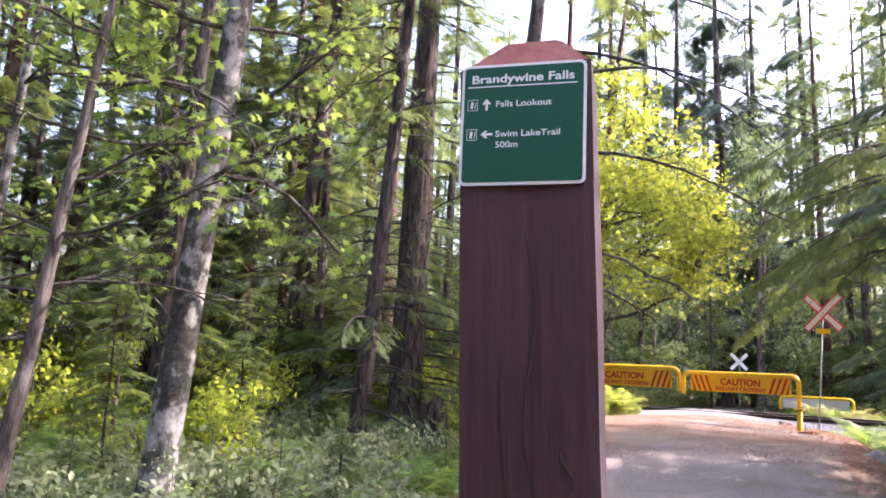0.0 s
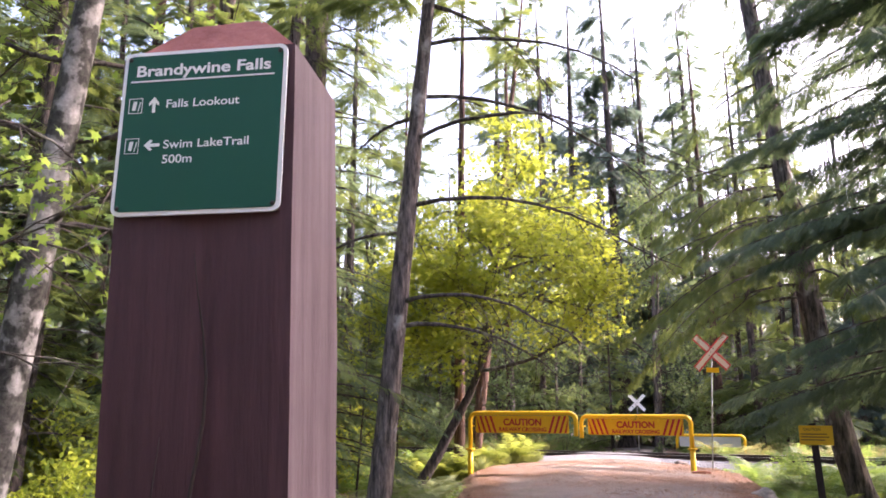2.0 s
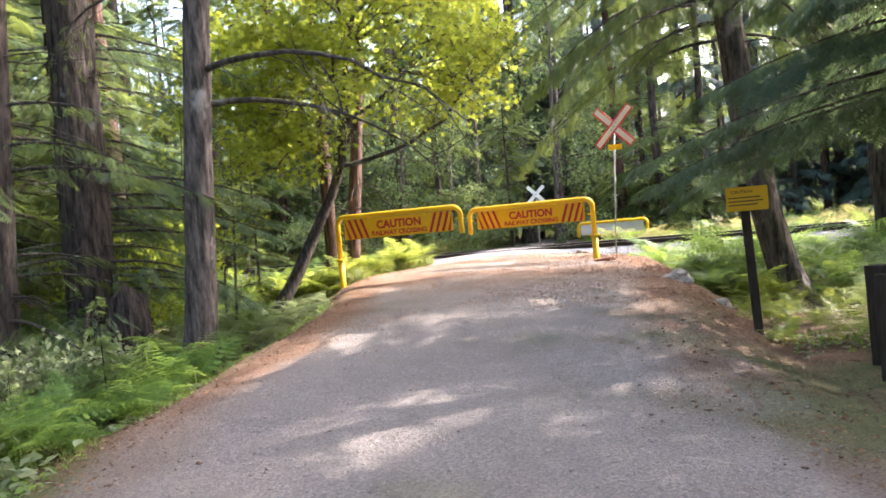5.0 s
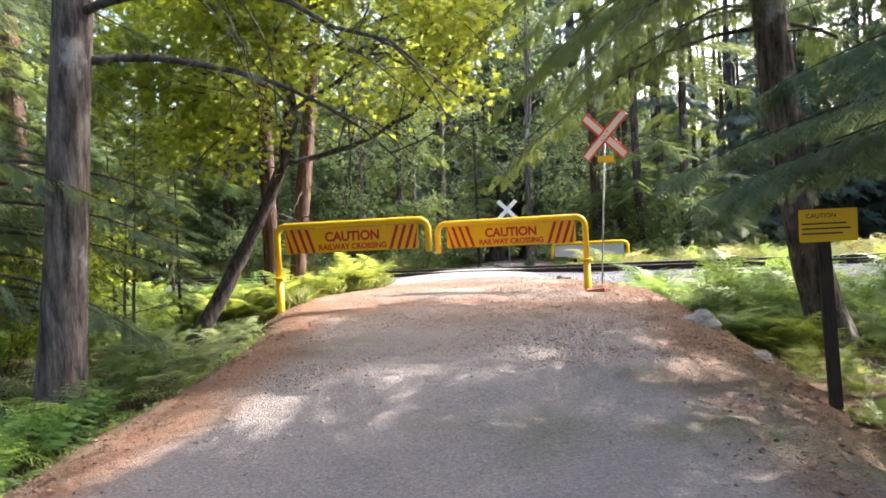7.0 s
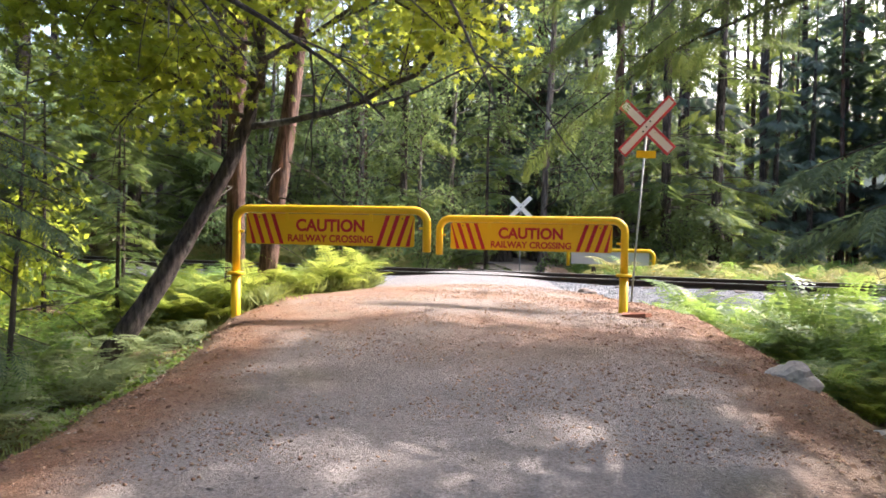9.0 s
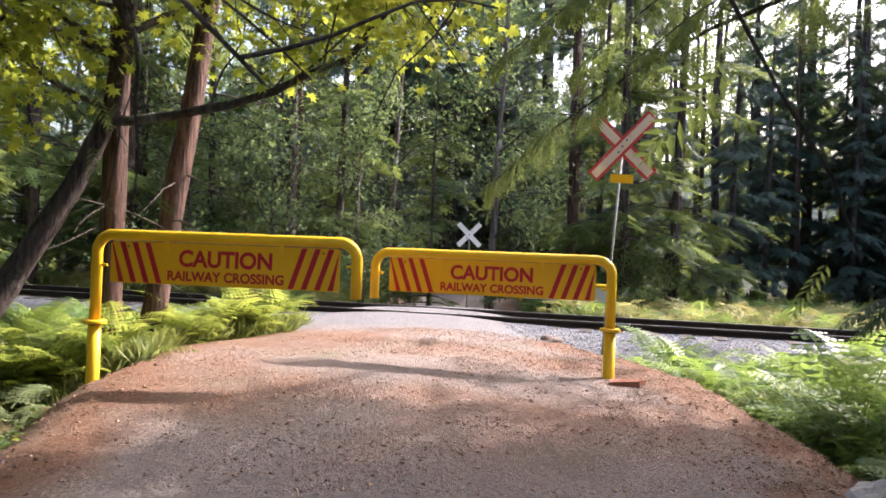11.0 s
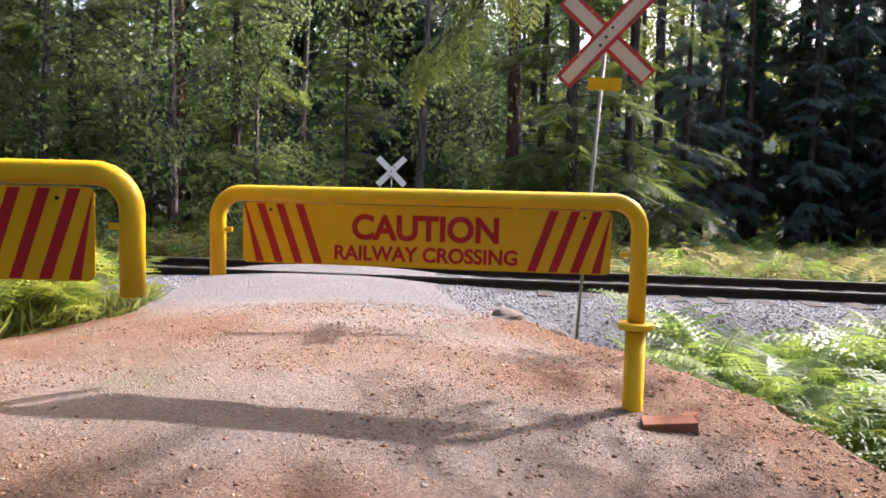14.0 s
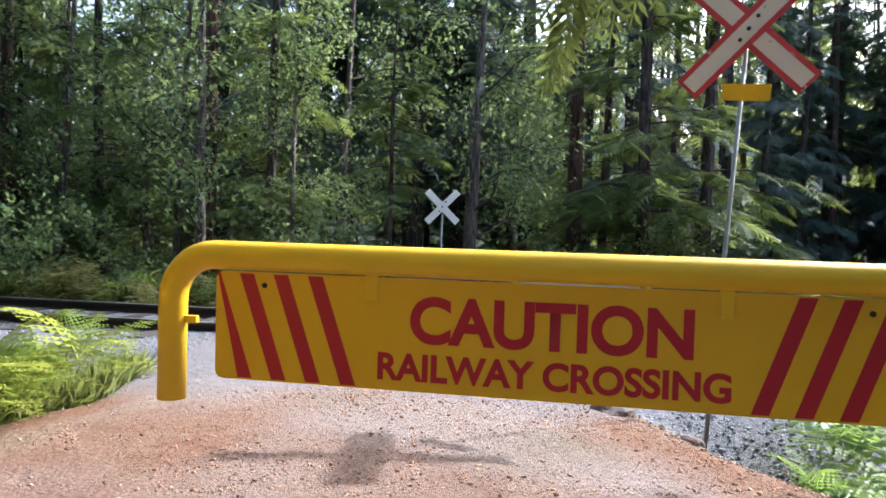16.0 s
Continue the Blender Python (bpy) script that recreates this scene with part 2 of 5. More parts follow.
M_haze_glow = material("glowing_haze", haze_glow_build, 1.0)
M_steel = material("grey_steel", painted((0.26, 0.265, 0.25), 0.05, 0.5, (0.16, 0.11, 0.08)), 0.5, 0.5)
M_alu = material("bare_panel_back", painted((0.5, 0.52, 0.54), -0.05, 0.4), 0.45, 0.3)
M_rail = material("rusty_rail", painted((0.045, 0.035, 0.03), 0.1, 0.5, (0.09, 0.045, 0.025)), 0.5, 0.5)
M_rail_top = material("worn_rail_head", painted((0.5, 0.5, 0.5), -0.05, 0.25), 0.25, 0.9)
M_tie = material("creosoted_tie", wood_build((0.02, 0.017, 0.015), (0.1, 0.085, 0.075), (0.7, 8, 8)), 0.9)
M_ballast = material("ballast_stones", stone_build((0.13, 0.14, 0.16), (0.27, 0.285, 0.315)), 0.85)
M_pebble = material("road_pebbles", stone_build((0.14, 0.11, 0.095), (0.4, 0.33, 0.28)), 0.85)
M_grit = material("red_grit", stone_build((0.17, 0.085, 0.05), (0.46, 0.3, 0.2)), 0.9)
M_clod = material("soil_clods", stone_build((0.11, 0.062, 0.04), (0.3, 0.19, 0.13)), 0.95)
M_rock_brown = material("brown_rock", stone_build((0.13, 0.1, 0.085), (0.2, 0.16, 0.14)), 0.9)
M_rock = material("grey_rock", stone_build((0.2, 0.19, 0.17), (0.33, 0.3, 0.28)), 0.9)
M_brick = material("red_brown_block", stone_build((0.26, 0.1, 0.06), (0.3, 0.13, 0.08)), 0.9)
M_bolt = material("dark_bolt", painted((0.05, 0.045, 0.04), 0.0, 0.5), 0.5, 0.7)

# ---- mesh helpers ----


def mesh_of(name, verts, faces, mat, smooth=False):
    me = bpy.data.meshes.new(name)
    verts = np.asarray(verts, np.float32)
    faces = np.asarray(faces, np.int32)
    k = faces.shape[1]
    me.vertices.add(len(verts))
    me.vertices.foreach_set("co", verts.ravel())
    me.loops.add(faces.size)
    me.loops.foreach_set("vertex_index", faces.ravel())
    me.polygons.add(len(faces))
    me.polygons.foreach_set("loop_start", np.arange(0, faces.size, k, dtype=np.int32))
    me.polygons.foreach_set("loop_total", np.full(len(faces), k, np.int32))
    me.update(calc_edges=True)
    me.materials.append(mat)
    if smooth:
        me.polygons.foreach_set("use_smooth", np.ones(len(faces), bool))
    me.validate()
    return me


def empty(name, x, y, z, rz=0):
    ob = new(name)
    ob.matrix_basis = pose(x, y, z, 0, 0, rz)
    ob.empty_display_size = 0.2
    return ob


def child(name, me, parent, label="", m=None):
    ob = new(name, me)
    ob.parent = parent
    if m is not None:
        ob.matrix_basis = m
    return tagged(ob, label)


def from_bm(name, bm, mat, smooth=False):
    me = bpy.data.meshes.new(name)
    bm.to_mesh(me)
    bm.free()
    me.materials.append(mat)
    if smooth:
        me.polygons.foreach_set("use_smooth", np.ones(len(me.polygons), bool))
    return me


def box(name, sx, sy, sz, mat, bevel=0.004, centre=(0, 0, 0), jitter=0.0):
    bm = bmesh.new()
    bmesh.ops.create_cube(bm, size=1)
    for v in bm.verts:
        v.co = Vector((v.co.x * sx, v.co.y * sy, v.co.z * sz)) + Vector(centre)
        if jitter:
            v.co += Vector([random.uniform(-jitter, jitter) for _ in range(3)])
    if bevel:
        bmesh.ops.bevel(bm, geom=bm.edges[:], offset=bevel, segments=2, affect="EDGES", profile=0.6)
    return from_bm(name, bm, mat)


def plate(name, w, h, thick, radius, mat):
    """A flat board in the xz plane with rounded corners, front at -y."""
    bm = bmesh.new()
    vs = []
    for cx, cz, a0 in ((w / 2, h / 2, 0), (-w / 2, h / 2, 90), (-w / 2, -h / 2, 180), (w / 2, -h / 2, 270)):
        for i in range(6):
            a = radians(a0 + 18 * i)
            vs.append(bm.verts.new((cx - math.copysign(radius, cx) + radius * math.cos(a), 0, cz - math.copysign(radius, cz) + radius * math.sin(a))))
    f = bm.faces.new(vs)
    r = bmesh.ops.extrude_face_region(bm, geom=[f])
    for v in r["geom"]:
        if isinstance(v, bmesh.types.BMVert):
            v.co.y -= thick
    bmesh.ops.recalc_face_normals(bm, faces=bm.faces[:])
    return from_bm(name, bm, mat)


def polygon_plate(name, pts, thick, mat):
    bm = bmesh.new()
    f = bm.faces.new([bm.verts.new((x, 0, z)) for x, z in pts])
    r = bmesh.ops.extrude_face_region(bm, geom=[f])
    for v in r["geom"]:
        if isinstance(v, bmesh.types.BMVert):
            v.co.y -= thick
    bmesh.ops.recalc_face_normals(bm, faces=bm.faces[:])
    return from_bm(name, bm, mat)


def lettering(text, width, cap, mat, weight=0.0):
    """Text as a thin mesh in the xz plane, centred, of that width and capital height."""
    cu = bpy.data.curves.new("lettering", "FONT")
    cu.body, cu.size, cu.extrude, cu.offset, cu.align_x = text, 1.0, 0.0, weight, "CENTER"
    ob = bpy.data.objects.new("lettering", cu)
    scene.collection.objects.link(ob)
    bpy.context.view_layer.update()
    me = bpy.data.meshes.new_from_object(ob.evaluated_get(bpy.context.evaluated_depsgraph_get()))
    bpy.data.objects.remove(ob)
    co = np.array([v.co[:] for v in me.vertices])
    lo, hi = co.min(0), co.max(0)
    sx = width / (hi[0] - lo[0])
    sz = cap / 0.69
    for v in me.vertices:
        v.co = ((v.co.x - (lo[0] + hi[0]) / 2) * sx, 0, v.co.y * sz - cap / 2)
    me.materials.clear()
    me.materials.append(mat)
    return me


def tube(points, radii, sides=8, rough=0.0, rng=None, closed=True, ref=None):
    """Vertices and quad faces of a tube along points."""
    P = np.asarray(points, float)
    R = np.broadcast_to(np.asarray(radii, float), (len(P),))
    T = np.gradient(P, axis=0)
    T /= np.linalg.norm(T, axis=1)[:, None] + 1e-9
    if ref is None:
        ref = np.array((0.0, 0.0, 1.0)) if abs(T[:, 2]).max() < 0.9 else np.array((0.31, 0.95, 0.0))
    A = np.cross(T, ref)
    A /= np.linalg.norm(A, axis=1)[:, None] + 1e-9
    B = np.cross(T, A)
    ang = np.linspace(0, 2 * np.pi, sides, endpoint=False)
    ring = R[:, None] * np.ones(sides)
    if rough and rng is not None:
        ring = ring * (1 + rough * rng.standard_normal((len(P), sides)))
    V = P[:, None] + ring[..., None] * (np.cos(ang)[None, :, None] * A[:, None] + np.sin(ang)[None, :, None] * B[:, None])
    n, s = len(P), sides
    i = np.arange(n - 1)[:, None] * s
    j = np.arange(s)[None]
    k = (j + 1) % s
    F = np.stack([i + j, i + k, i + s + k, i + s + j], -1).reshape(-1, 4)
    V = V.reshape(-1, 3)
    if closed:
        V = np.vstack([V, P[0], P[-1]])
        a, b = len(V) - 2, len(V) - 1
        jj, kk = np.arange(s), (np.arange(s) + 1) % s
        F = np.vstack([F, np.stack([np.full(s, a), kk, jj, jj], -1), np.stack([np.full(s, b), (n - 1) * s + jj, (n - 1) * s + kk, (n - 1) * s + kk], -1)])
    return V, F


def tris(F):
    F = np.asarray(F)
    if F.shape[1] == 3:
        return F
    a, b = F[:, [0, 1, 2]], F[:, [0, 2, 3]]
    return np.vstack([a[(a[:, 0] != a[:, 1]) & (a[:, 1] != a[:, 2])], b[(b[:, 1] != b[:, 2]) & (b[:, 0] != b[:, 2])]])


class Bag:
    """Gathers vertices and triangles into one mesh."""
    def __init__(self):
        self.v, self.f, self.n = [], [], 0

    def add(self, V, F):
        self.v.append(np.asarray(V, float))
        self.f.append(tris(F) + self.n)
        self.n += len(V)

    def mesh(self, name, mat, smooth=False):
        if not self.v:
            self.add(np.zeros((3, 3)), np.array([[0, 1, 2]]))
        return mesh_of(name, np.vstack(self.v), np.vstack(self.f), mat, smooth)


def unit(a):
    return a / (np.linalg.norm(a, axis=-1, keepdims=True) + 1e-9)


def spread(template, P, way, up, size):
    """Copies of a small shape (y along way, z along up) at the points P, as one set of triangles."""
    V, F = template
    Y = unit(way)
    X = unit(np.cross(Y, up))
    Z = np.cross(X, Y)
    S = np.broadcast_to(np.asarray(size, float), (len(P),))[:, None, None]
    out = P[:, None] + S * (V[None, :, 0:1] * X[:, None] + V[None, :, 1:2] * Y[:, None] + V[None, :, 2:3] * Z[:, None])
    k = len(V)
    faces = (F[None] + (np.arange(len(P)) * k)[:, None, None]).reshape(-1, 3)
    return out.reshape(-1, 3), faces


def spray_shape(pairs, width, thin):
    """A drooping twig with narrow leaflets on both sides."""
    V, F = [], []
    for i in range(pairs):
        y = 0.06 + 0.9 * i / pairs
        w = width * (1 - 0.75 * (y - 0.25) ** 2 - 0.45 * y)
        for s in (-1, 1):
            n = len(V)
            V += [(0, y - thin, -0.12 * y * y), (0, y + thin, -0.12 * y * y), (s * w, y + w * 0.75, -0.12 * y * y - 0.14 * w - 0.03)]
            F.append((n, n + 1, n + 2))
    n = len(V)
    V += [(-thin, 0.8, -0.08), (thin, 0.8, -0.08), (0, 1.08, -0.16)]
    F.append((n, n + 1, n + 2))
    return np.array(V, float), np.array(F)


def lobed_leaf():
    V, F = [(0, 0.35, 0.0)], []
    tips = [(-40, 0.42), (-10, 0.2), (10, 0.55), (38, 0.3), (62, 0.6), (76, 0.34), (90, 0.68), (104, 0.34), (118, 0.6), (142, 0.3), (170, 0.55), (190, 0.2), (220, 0.42)]
    for a, r in tips:
        V.append((r * math.cos(radians(a)), 0.35 + r * math.sin(radians(a)), -0.25 * r * r))
    for i in range(1, len(tips)):
        F.append((0, i, i + 1))
    return np.array(V, float), np.array(F)


def oval_leaf():
    V = [(0, 0, 0), (-0.3, 0.45, 0.08), (0, 0.5, -0.02), (0.3, 0.45, 0.08), (0, 1, -0.12)]
    return np.array(V, float), np.array([(0, 2, 1), (0, 3, 2), (1, 2, 4), (2, 3, 4)])


def frond_shape(pairs, teeth, wide=0.4):
    """A triangular arching frond: toothed leaflets in pairs along a stalk."""
    V, F = [], []

    def arch(y):
        return 0.5 * y - 0.62 * y * y

    for i in range(pairs):
        y = 0.14 + 0.86 * i / pairs
        w = wide * (1 - y) ** 0.85 + 0.02
        for s in (-1, 1):
            root = np.array((0, y, arch(y)))
            d = np.array((s * w, w * (0.24 + 0.06 * ((i * 5 + s) % 3)), -0.22 * w - 0.02 * (i % 2)))
            half = min(0.052 * (1.1 - 0.5 * y), 0.3 * w)
            n = len(V)
            V += [tuple(root + d * k / teeth) for k in range(teeth + 1)]
            for e in (-1, 1):
                for k in range(teeth):
                    t = (k + 0.75) / teeth
                    V.append(tuple(root + d * t + np.array((0, e * half * (1 - 0.75 * t), -0.006))))
                    F.append((n + k, n + k + 1, len(V) - 1) if e * s > 0 else (n + k + 1, n + k, len(V) - 1))
    n = len(V)
    for i in range(5):
        y = i / 4
        V += [(-0.008 * (1.1 - y), y, arch(y)), (0.008 * (1.1 - y), y, arch(y))]
        if i:
            k = n + 2 * i
            F += [(k - 2, k - 1, k + 1), (k - 2, k + 1, k)]
    return np.array(V, float), np.array(F)


def bough_shape(pairs, width, half):
    """A flat drooping fir twig: narrow pointed side twigs that overlap."""
    V, F = [], []
    for i in range(pairs):
        y = 0.04 + 0.92 * i / pairs
        w = width * (0.55 + 1.1 * y - 1.5 * y * y)
        for s in (-1, 1):
            n = len(V)
            z = -0.14 * y * y
            V += [(0, y - 0.012, z), (s * w * 0.45 - s * half, y + w * 0.34 + half, z - 0.03 * w), (s * w, y + w * 0.8, z - 0.22 * w - 0.02), (s * w * 0.5 + s * half, y + w * 0.3 - half, z - 0.06 * w)]
            F += [(n, n + 1, n + 2), (n, n + 2, n + 3)]
    n = len(V)
    V += [(-half, 0.72, -0.07), (0, 0.6, -0.05), (half, 0.72, -0.07), (0, 1.08, -0.18)]
    F += [(n, n + 1, n + 3), (n + 1, n + 2, n + 3)]
    return np.array(V, float), np.array(F)


BRACKEN = frond_shape(13, 5)
LITE = frond_shape(11, 3)
PLAIN = frond_shape(9, 2, 0.46)
SPRAY = bough_shape(8, 0.26, 0.016)
SPRAY_FAR = spray_shape(6, 0.42, 0.07)
LOBED = lobed_leaf()
OVAL = oval_leaf()

# ---- the lie of the land ----
TRACK_WAY = np.array((0.899, -0.438))
TRACK_SIDE = np.array((0.438, 0.899))
TRACK_MID = np.array((8.31, 22.2))
RAIL_Z = 0.62


def track_offset(x, y):
    """Metres across the track from its centre line, positive beyond it."""
    return (x - TRACK_MID[0]) * TRACK_SIDE[0] + (y - TRACK_MID[1]) * TRACK_SIDE[1]


ROAD_Y = (-8, -2, 2, 5, 6.6, 8.6, 10, 12.5, 14, 16, 18.3, 20, 22, 26, 40)
ROAD_L = (1.2, 0.5, 0.2, 0.2, 0.33, 0.63, 1.0, 1.5, 1.75, 1.75, 2.1, 3.45, 3.8, 4.8, 9.0)
ROAD_R = (5.2, 4.7, 4.5, 4.5, 4.6, 4.95, 5.4, 6.3, 6.75, 7.15, 6.95, 6.95, 7.3, 8.8, 13.0)
TOP_Y = (-20, 0, 4, 6, 8, 10, 12, 14, 16.5, 19, 24.5, 27, 60)
TOP_Z = (0.0, 0.03, 0.14, 0.23, 0.33, 0.42, 0.5, 0.57, 0.645, 0.62, 0.6, 0.15, 0.05)


def ease(t):
    t = np.clip(t, 0, 1)
    return t * t * (3 - 2 * t)


def ripple(x, y, s):
    return np.sin(x * s + 1.3 * np.sin(y * s * 0.7)) * np.cos(y * s * 1.1 + 0.9 * np.sin(x * s * 0.6 + 2))


def land(x, y):
    """Height of the ground, and shares of gravel, red soil and ballast."""
    x, y = np.asarray(x, float), np.asarray(y, float)
    l, r, top = np.interp(y, ROAD_Y, ROAD_L), np.interp(y, ROAD_Y, ROAD_R), np.interp(y, TOP_Y, TOP_Z)
    wob = 0.12 * ripple(x, y, 1.7) + 0.06 * ripple(y, x, 4.1)
    mid, half = (l + r) / 2, (r - l) / 2
    u = (x - mid) / half
    out = np.maximum(np.abs(x - mid) - half, 0)
    base = np.where(x < mid, 0.02, -0.1) + 0.07 * ripple(x, y, 0.55)
    base = base + 0.45 * ease((-x - 8) / 25)
    s = track_offset(x, y)
    slope = ease((np.abs(s) - 1.8) / 1.7)
    low = 0.485 * (1 - slope) + base * slope
    crown = top - 0.09 * np.minimum(np.abs(u), 1) ** 2
    fall = ease(out / np.where(x < mid, 1.0, 1.15))
    z = crown * (1 - fall) + low * fall
    on = 1 - ease((out + wob) / 0.35)
    torn = 0.3 * ripple(x, y, 2.9) + 0.18 * ripple(y, x, 6.3) + 0.1 * ripple(x, y, 13.0)
    brown = ease((x - r + 0.75 + torn) / 0.7) * (1 - ease((x - r - 1.5 - torn) / 0.6)) * (1 - ease((y - 15) / 3)) * np.clip(0.85 + 0.3 * ripple(x + 1, y, 3.7), 0.4, 1)
    # rails stand in flangeways through the crossing
    fine = 0.012 * ripple(x, y, 9) * (1 - on) + 0.006 * ripple(x, y, 5.3) + 0.004 * ripple(y, x, 10.7) + 0.03 * ripple(x, y, 2.2) * (1 - on)
    rough = brown * (0.022 * ripple(x, y, 7.1) + 0.016 * ripple(y, x, 12.7))
    z = z + np.where(np.abs(s) < 2.2, 0.2, 1.0) * fine + rough
    z = np.where(np.abs(s) < 1.0, np.minimum(z, 0.60), z)
    edge = np.clip(1.25 - np.abs(np.abs(x - mid) - half + wob + 0.05) / 0.5, 0, 1) * ease((y - 5.5) / 4)
    lit = ease((y - 11.5) / 3.5) * (1 - ease((y - 18.8) / 1.8)) * on * np.clip(0.6 + 0.6 * ripple(x, y, 1.1) + 0.25 * ripple(y, x, 3.3), 0.15, 0.95)
    red = np.clip(np.maximum(edge, lit), 0, 1) * np.clip(1.1 - 0.2 * ripple(x + 3, y, 2.7), 0, 1)
    stone = np.maximum((1 - ease((np.abs(s) - 2.6 + wob) / 0.9)) * (1 - 0.35 * on), 0)
    stone = np.maximum(stone, 0.75 * (1 - ease((np.abs(s + 2.4) - 0.6 + wob * 2) / 1.2)) * on)
    humus = brown * (1 - ease((y - 8.5) / 3.5))
    return z, on * (1 - 0.9 * humus), np.maximum(red * (1 - stone) * (1 - humus), brown - 0.75 * humus), stone


def height(x, y):
    return float(land(x, y)[0])


def axis_steps(lo, a, b, hi, fine):
    left = a - np.geomspace(fine * 3, a - lo, 22)[::-1]
    right = b + np.geomspace(fine * 3, hi - b, 22)
    return np.concatenate([left, np.arange(a, b, fine), right])


def build_ground():
    xs = axis_steps(-600, -4.5, 13.0, 600, 0.1)
    ys = axis_steps(-600, -2.5, 26.5, 900, 0.1)
    X, Y = np.meshgrid(xs, ys)
    z, road, red, stone = land(X, Y)
    nx, ny = len(xs), len(ys)
    i = (np.arange(ny - 1)[:, None] * nx + np.arange(nx - 1)[None]).ravel()
    F = np.stack([i, i + 1, i + 1 + nx, i + nx], -1)
    me = mesh_of("ground", np.stack([X, Y, z], -1).reshape(-1, 3), F, M_ground, True)
    col = me.color_attributes.new("cover", "FLOAT_COLOR", "POINT")
    rgba = np.stack([road, red, stone, np.ones_like(road)], -1).astype(np.float32)
    col.data.foreach_set("color", rgba.ravel())
    tagged(new("ground", me), "packed gravel track, red soil edges and mossy forest floor", "ground", kind="structure")


build_ground()


def inside(x, y):
    """Whether a spot lies on the road or near it."""
    l, r = np.interp(y, ROAD_Y, ROAD_L), np.interp(y, ROAD_Y, ROAD_R)
    return (x > l - 0.5) & (x < r + 0.5)


# ---- loose stones ----


def pebble_shape(rng):
    V = np.array([(1, 0, 0), (-1, 0, 0), (0, 1, 0), (0, -1, 0), (0.1, 0, 0.5), (0, 0, -0.5), (0.7, 0.6, 0.3), (-0.6, 0.7, 0.22)], float)
    V += rng.normal(0, 0.2, V.shape)
    F = np.array([(0, 6, 4), (6, 2, 4), (2, 7, 4), (7, 1, 4), (1, 3, 4), (3, 0, 4), (0, 5, 6), (6, 5, 2), (2, 5, 7), (7, 5, 1), (1, 5, 3), (3, 5, 0)])
    return V, F


def strew(name, x, y, sizes, mat, label, category, seed, lift=0.3):
    rng = np.random.default_rng(seed)
    z = land(x, y)[0] + sizes * lift * 0.2
    bag = Bag()
    groups = np.arange(len(x)) % 5
    for g in range(5):
        k = groups == g
        n = int(k.sum())
        a = rng.uniform(0, 2 * np.pi, n)
        way = np.stack([np.cos(a), np.sin(a), rng.normal(0, 0.25, n)], -1)
        up = np.tile((0.0, 0.0, 1.0), (n, 1)) + rng.normal(0, 0.25, (n, 3))
        bag.add(*spread(pebble_shape(rng), np.stack([x[k], y[k], z[k]], -1), way, up, sizes[k]))
    tagged(new(name, bag.mesh(name, mat)), label, category, kind="stuff")


def build_stones():
    rng = np.random.default_rng(4)
    n = 26000
    along = rng.normal(0, 7, n)
    across = np.where(rng.random(n) < 0.75, rng.uniform(-3.3, -0.6, n), rng.uniform(-0.6, 2.8, n))
    x = TRACK_MID[0] + 3 + TRACK_WAY[0] * along + TRACK_SIDE[0] * across
    y = TRACK_MID[1] - 1.5 + TRACK_WAY[1] * along + TRACK_SIDE[1] * across
    l, r = np.interp(y, ROAD_Y, ROAD_L), np.interp(y, ROAD_Y, ROAD_R)
    k = ~((x > l) & (x < r - 0.2))
    strew("ballast_stones", x[k], y[k], rng.uniform(0.011, 0.024, n)[k], M_ballast, "grey crushed stone ballast along the rails", "ballast", 5)
    n = 13000
    y = rng.uniform(0.5, 20, n)
    l, r = np.interp(y, ROAD_Y, ROAD_L), np.interp(y, ROAD_Y, ROAD_R)
    x = l - 0.2 + (r - l + 0.5) * rng.random(n)
    size = rng.uniform(0.002, 0.006, n) + 0.013 * rng.random(n) ** 12
    strew("road_pebbles", x, y, size, M_pebble, "small brown and grey pebbles on the track", "pebbles", 6)
    # clods and stones on the worn shoulder
    n = 5200
    y = rng.uniform(1.5, 17.5, n)
    x = np.interp(y, ROAD_Y, ROAD_R) + rng.normal(0.25, 0.55, n)
    k = ripple(x, y, 2.3) + rng.normal(0, 0.6, n) > 0
    strew("shoulder_clods", x[k], y[k], (rng.uniform(0.004, 0.01, n) + 0.02 * rng.random(n) ** 10)[k], M_clod, "brown clods and small stones on the worn shoulder", "soil", 8)
    n = 2600
    y = rng.uniform(4.0, 17.0, n)
    x = np.interp(y, ROAD_Y, ROAD_L) + rng.normal(-0.25, 0.3, n)
    strew("bank_clods", x, y, rng.uniform(0.004, 0.009, n) + 0.02 * rng.random(n) ** 10, M_clod, "red-brown clods and small stones on the road bank", "soil", 10)


build_stones()


def build_grit():
    rng = np.random.default_rng(15)
    n = 46000
    y = rng.uniform(10.5, 19.8, n)
    l, r = np.interp(y, ROAD_Y, ROAD_L), np.interp(y, ROAD_Y, ROAD_R)
    x = l - 0.3 + (r - l + 0.8) * rng.random(n)
    k = ripple(x, y, 1.9) + 0.6 * ripple(y, x, 4.3) + 0.35 * (x - (l + r) / 2) + rng.normal(0, 0.4, n) > 0.0
    strew("red_grit", x[k], y[k], (rng.uniform(0.003, 0.0075, n) + 0.011 * rng.random(n) ** 9)[k], M_grit, "coarse reddish gravel grit round the gates", "gravel", 16)


build_grit()


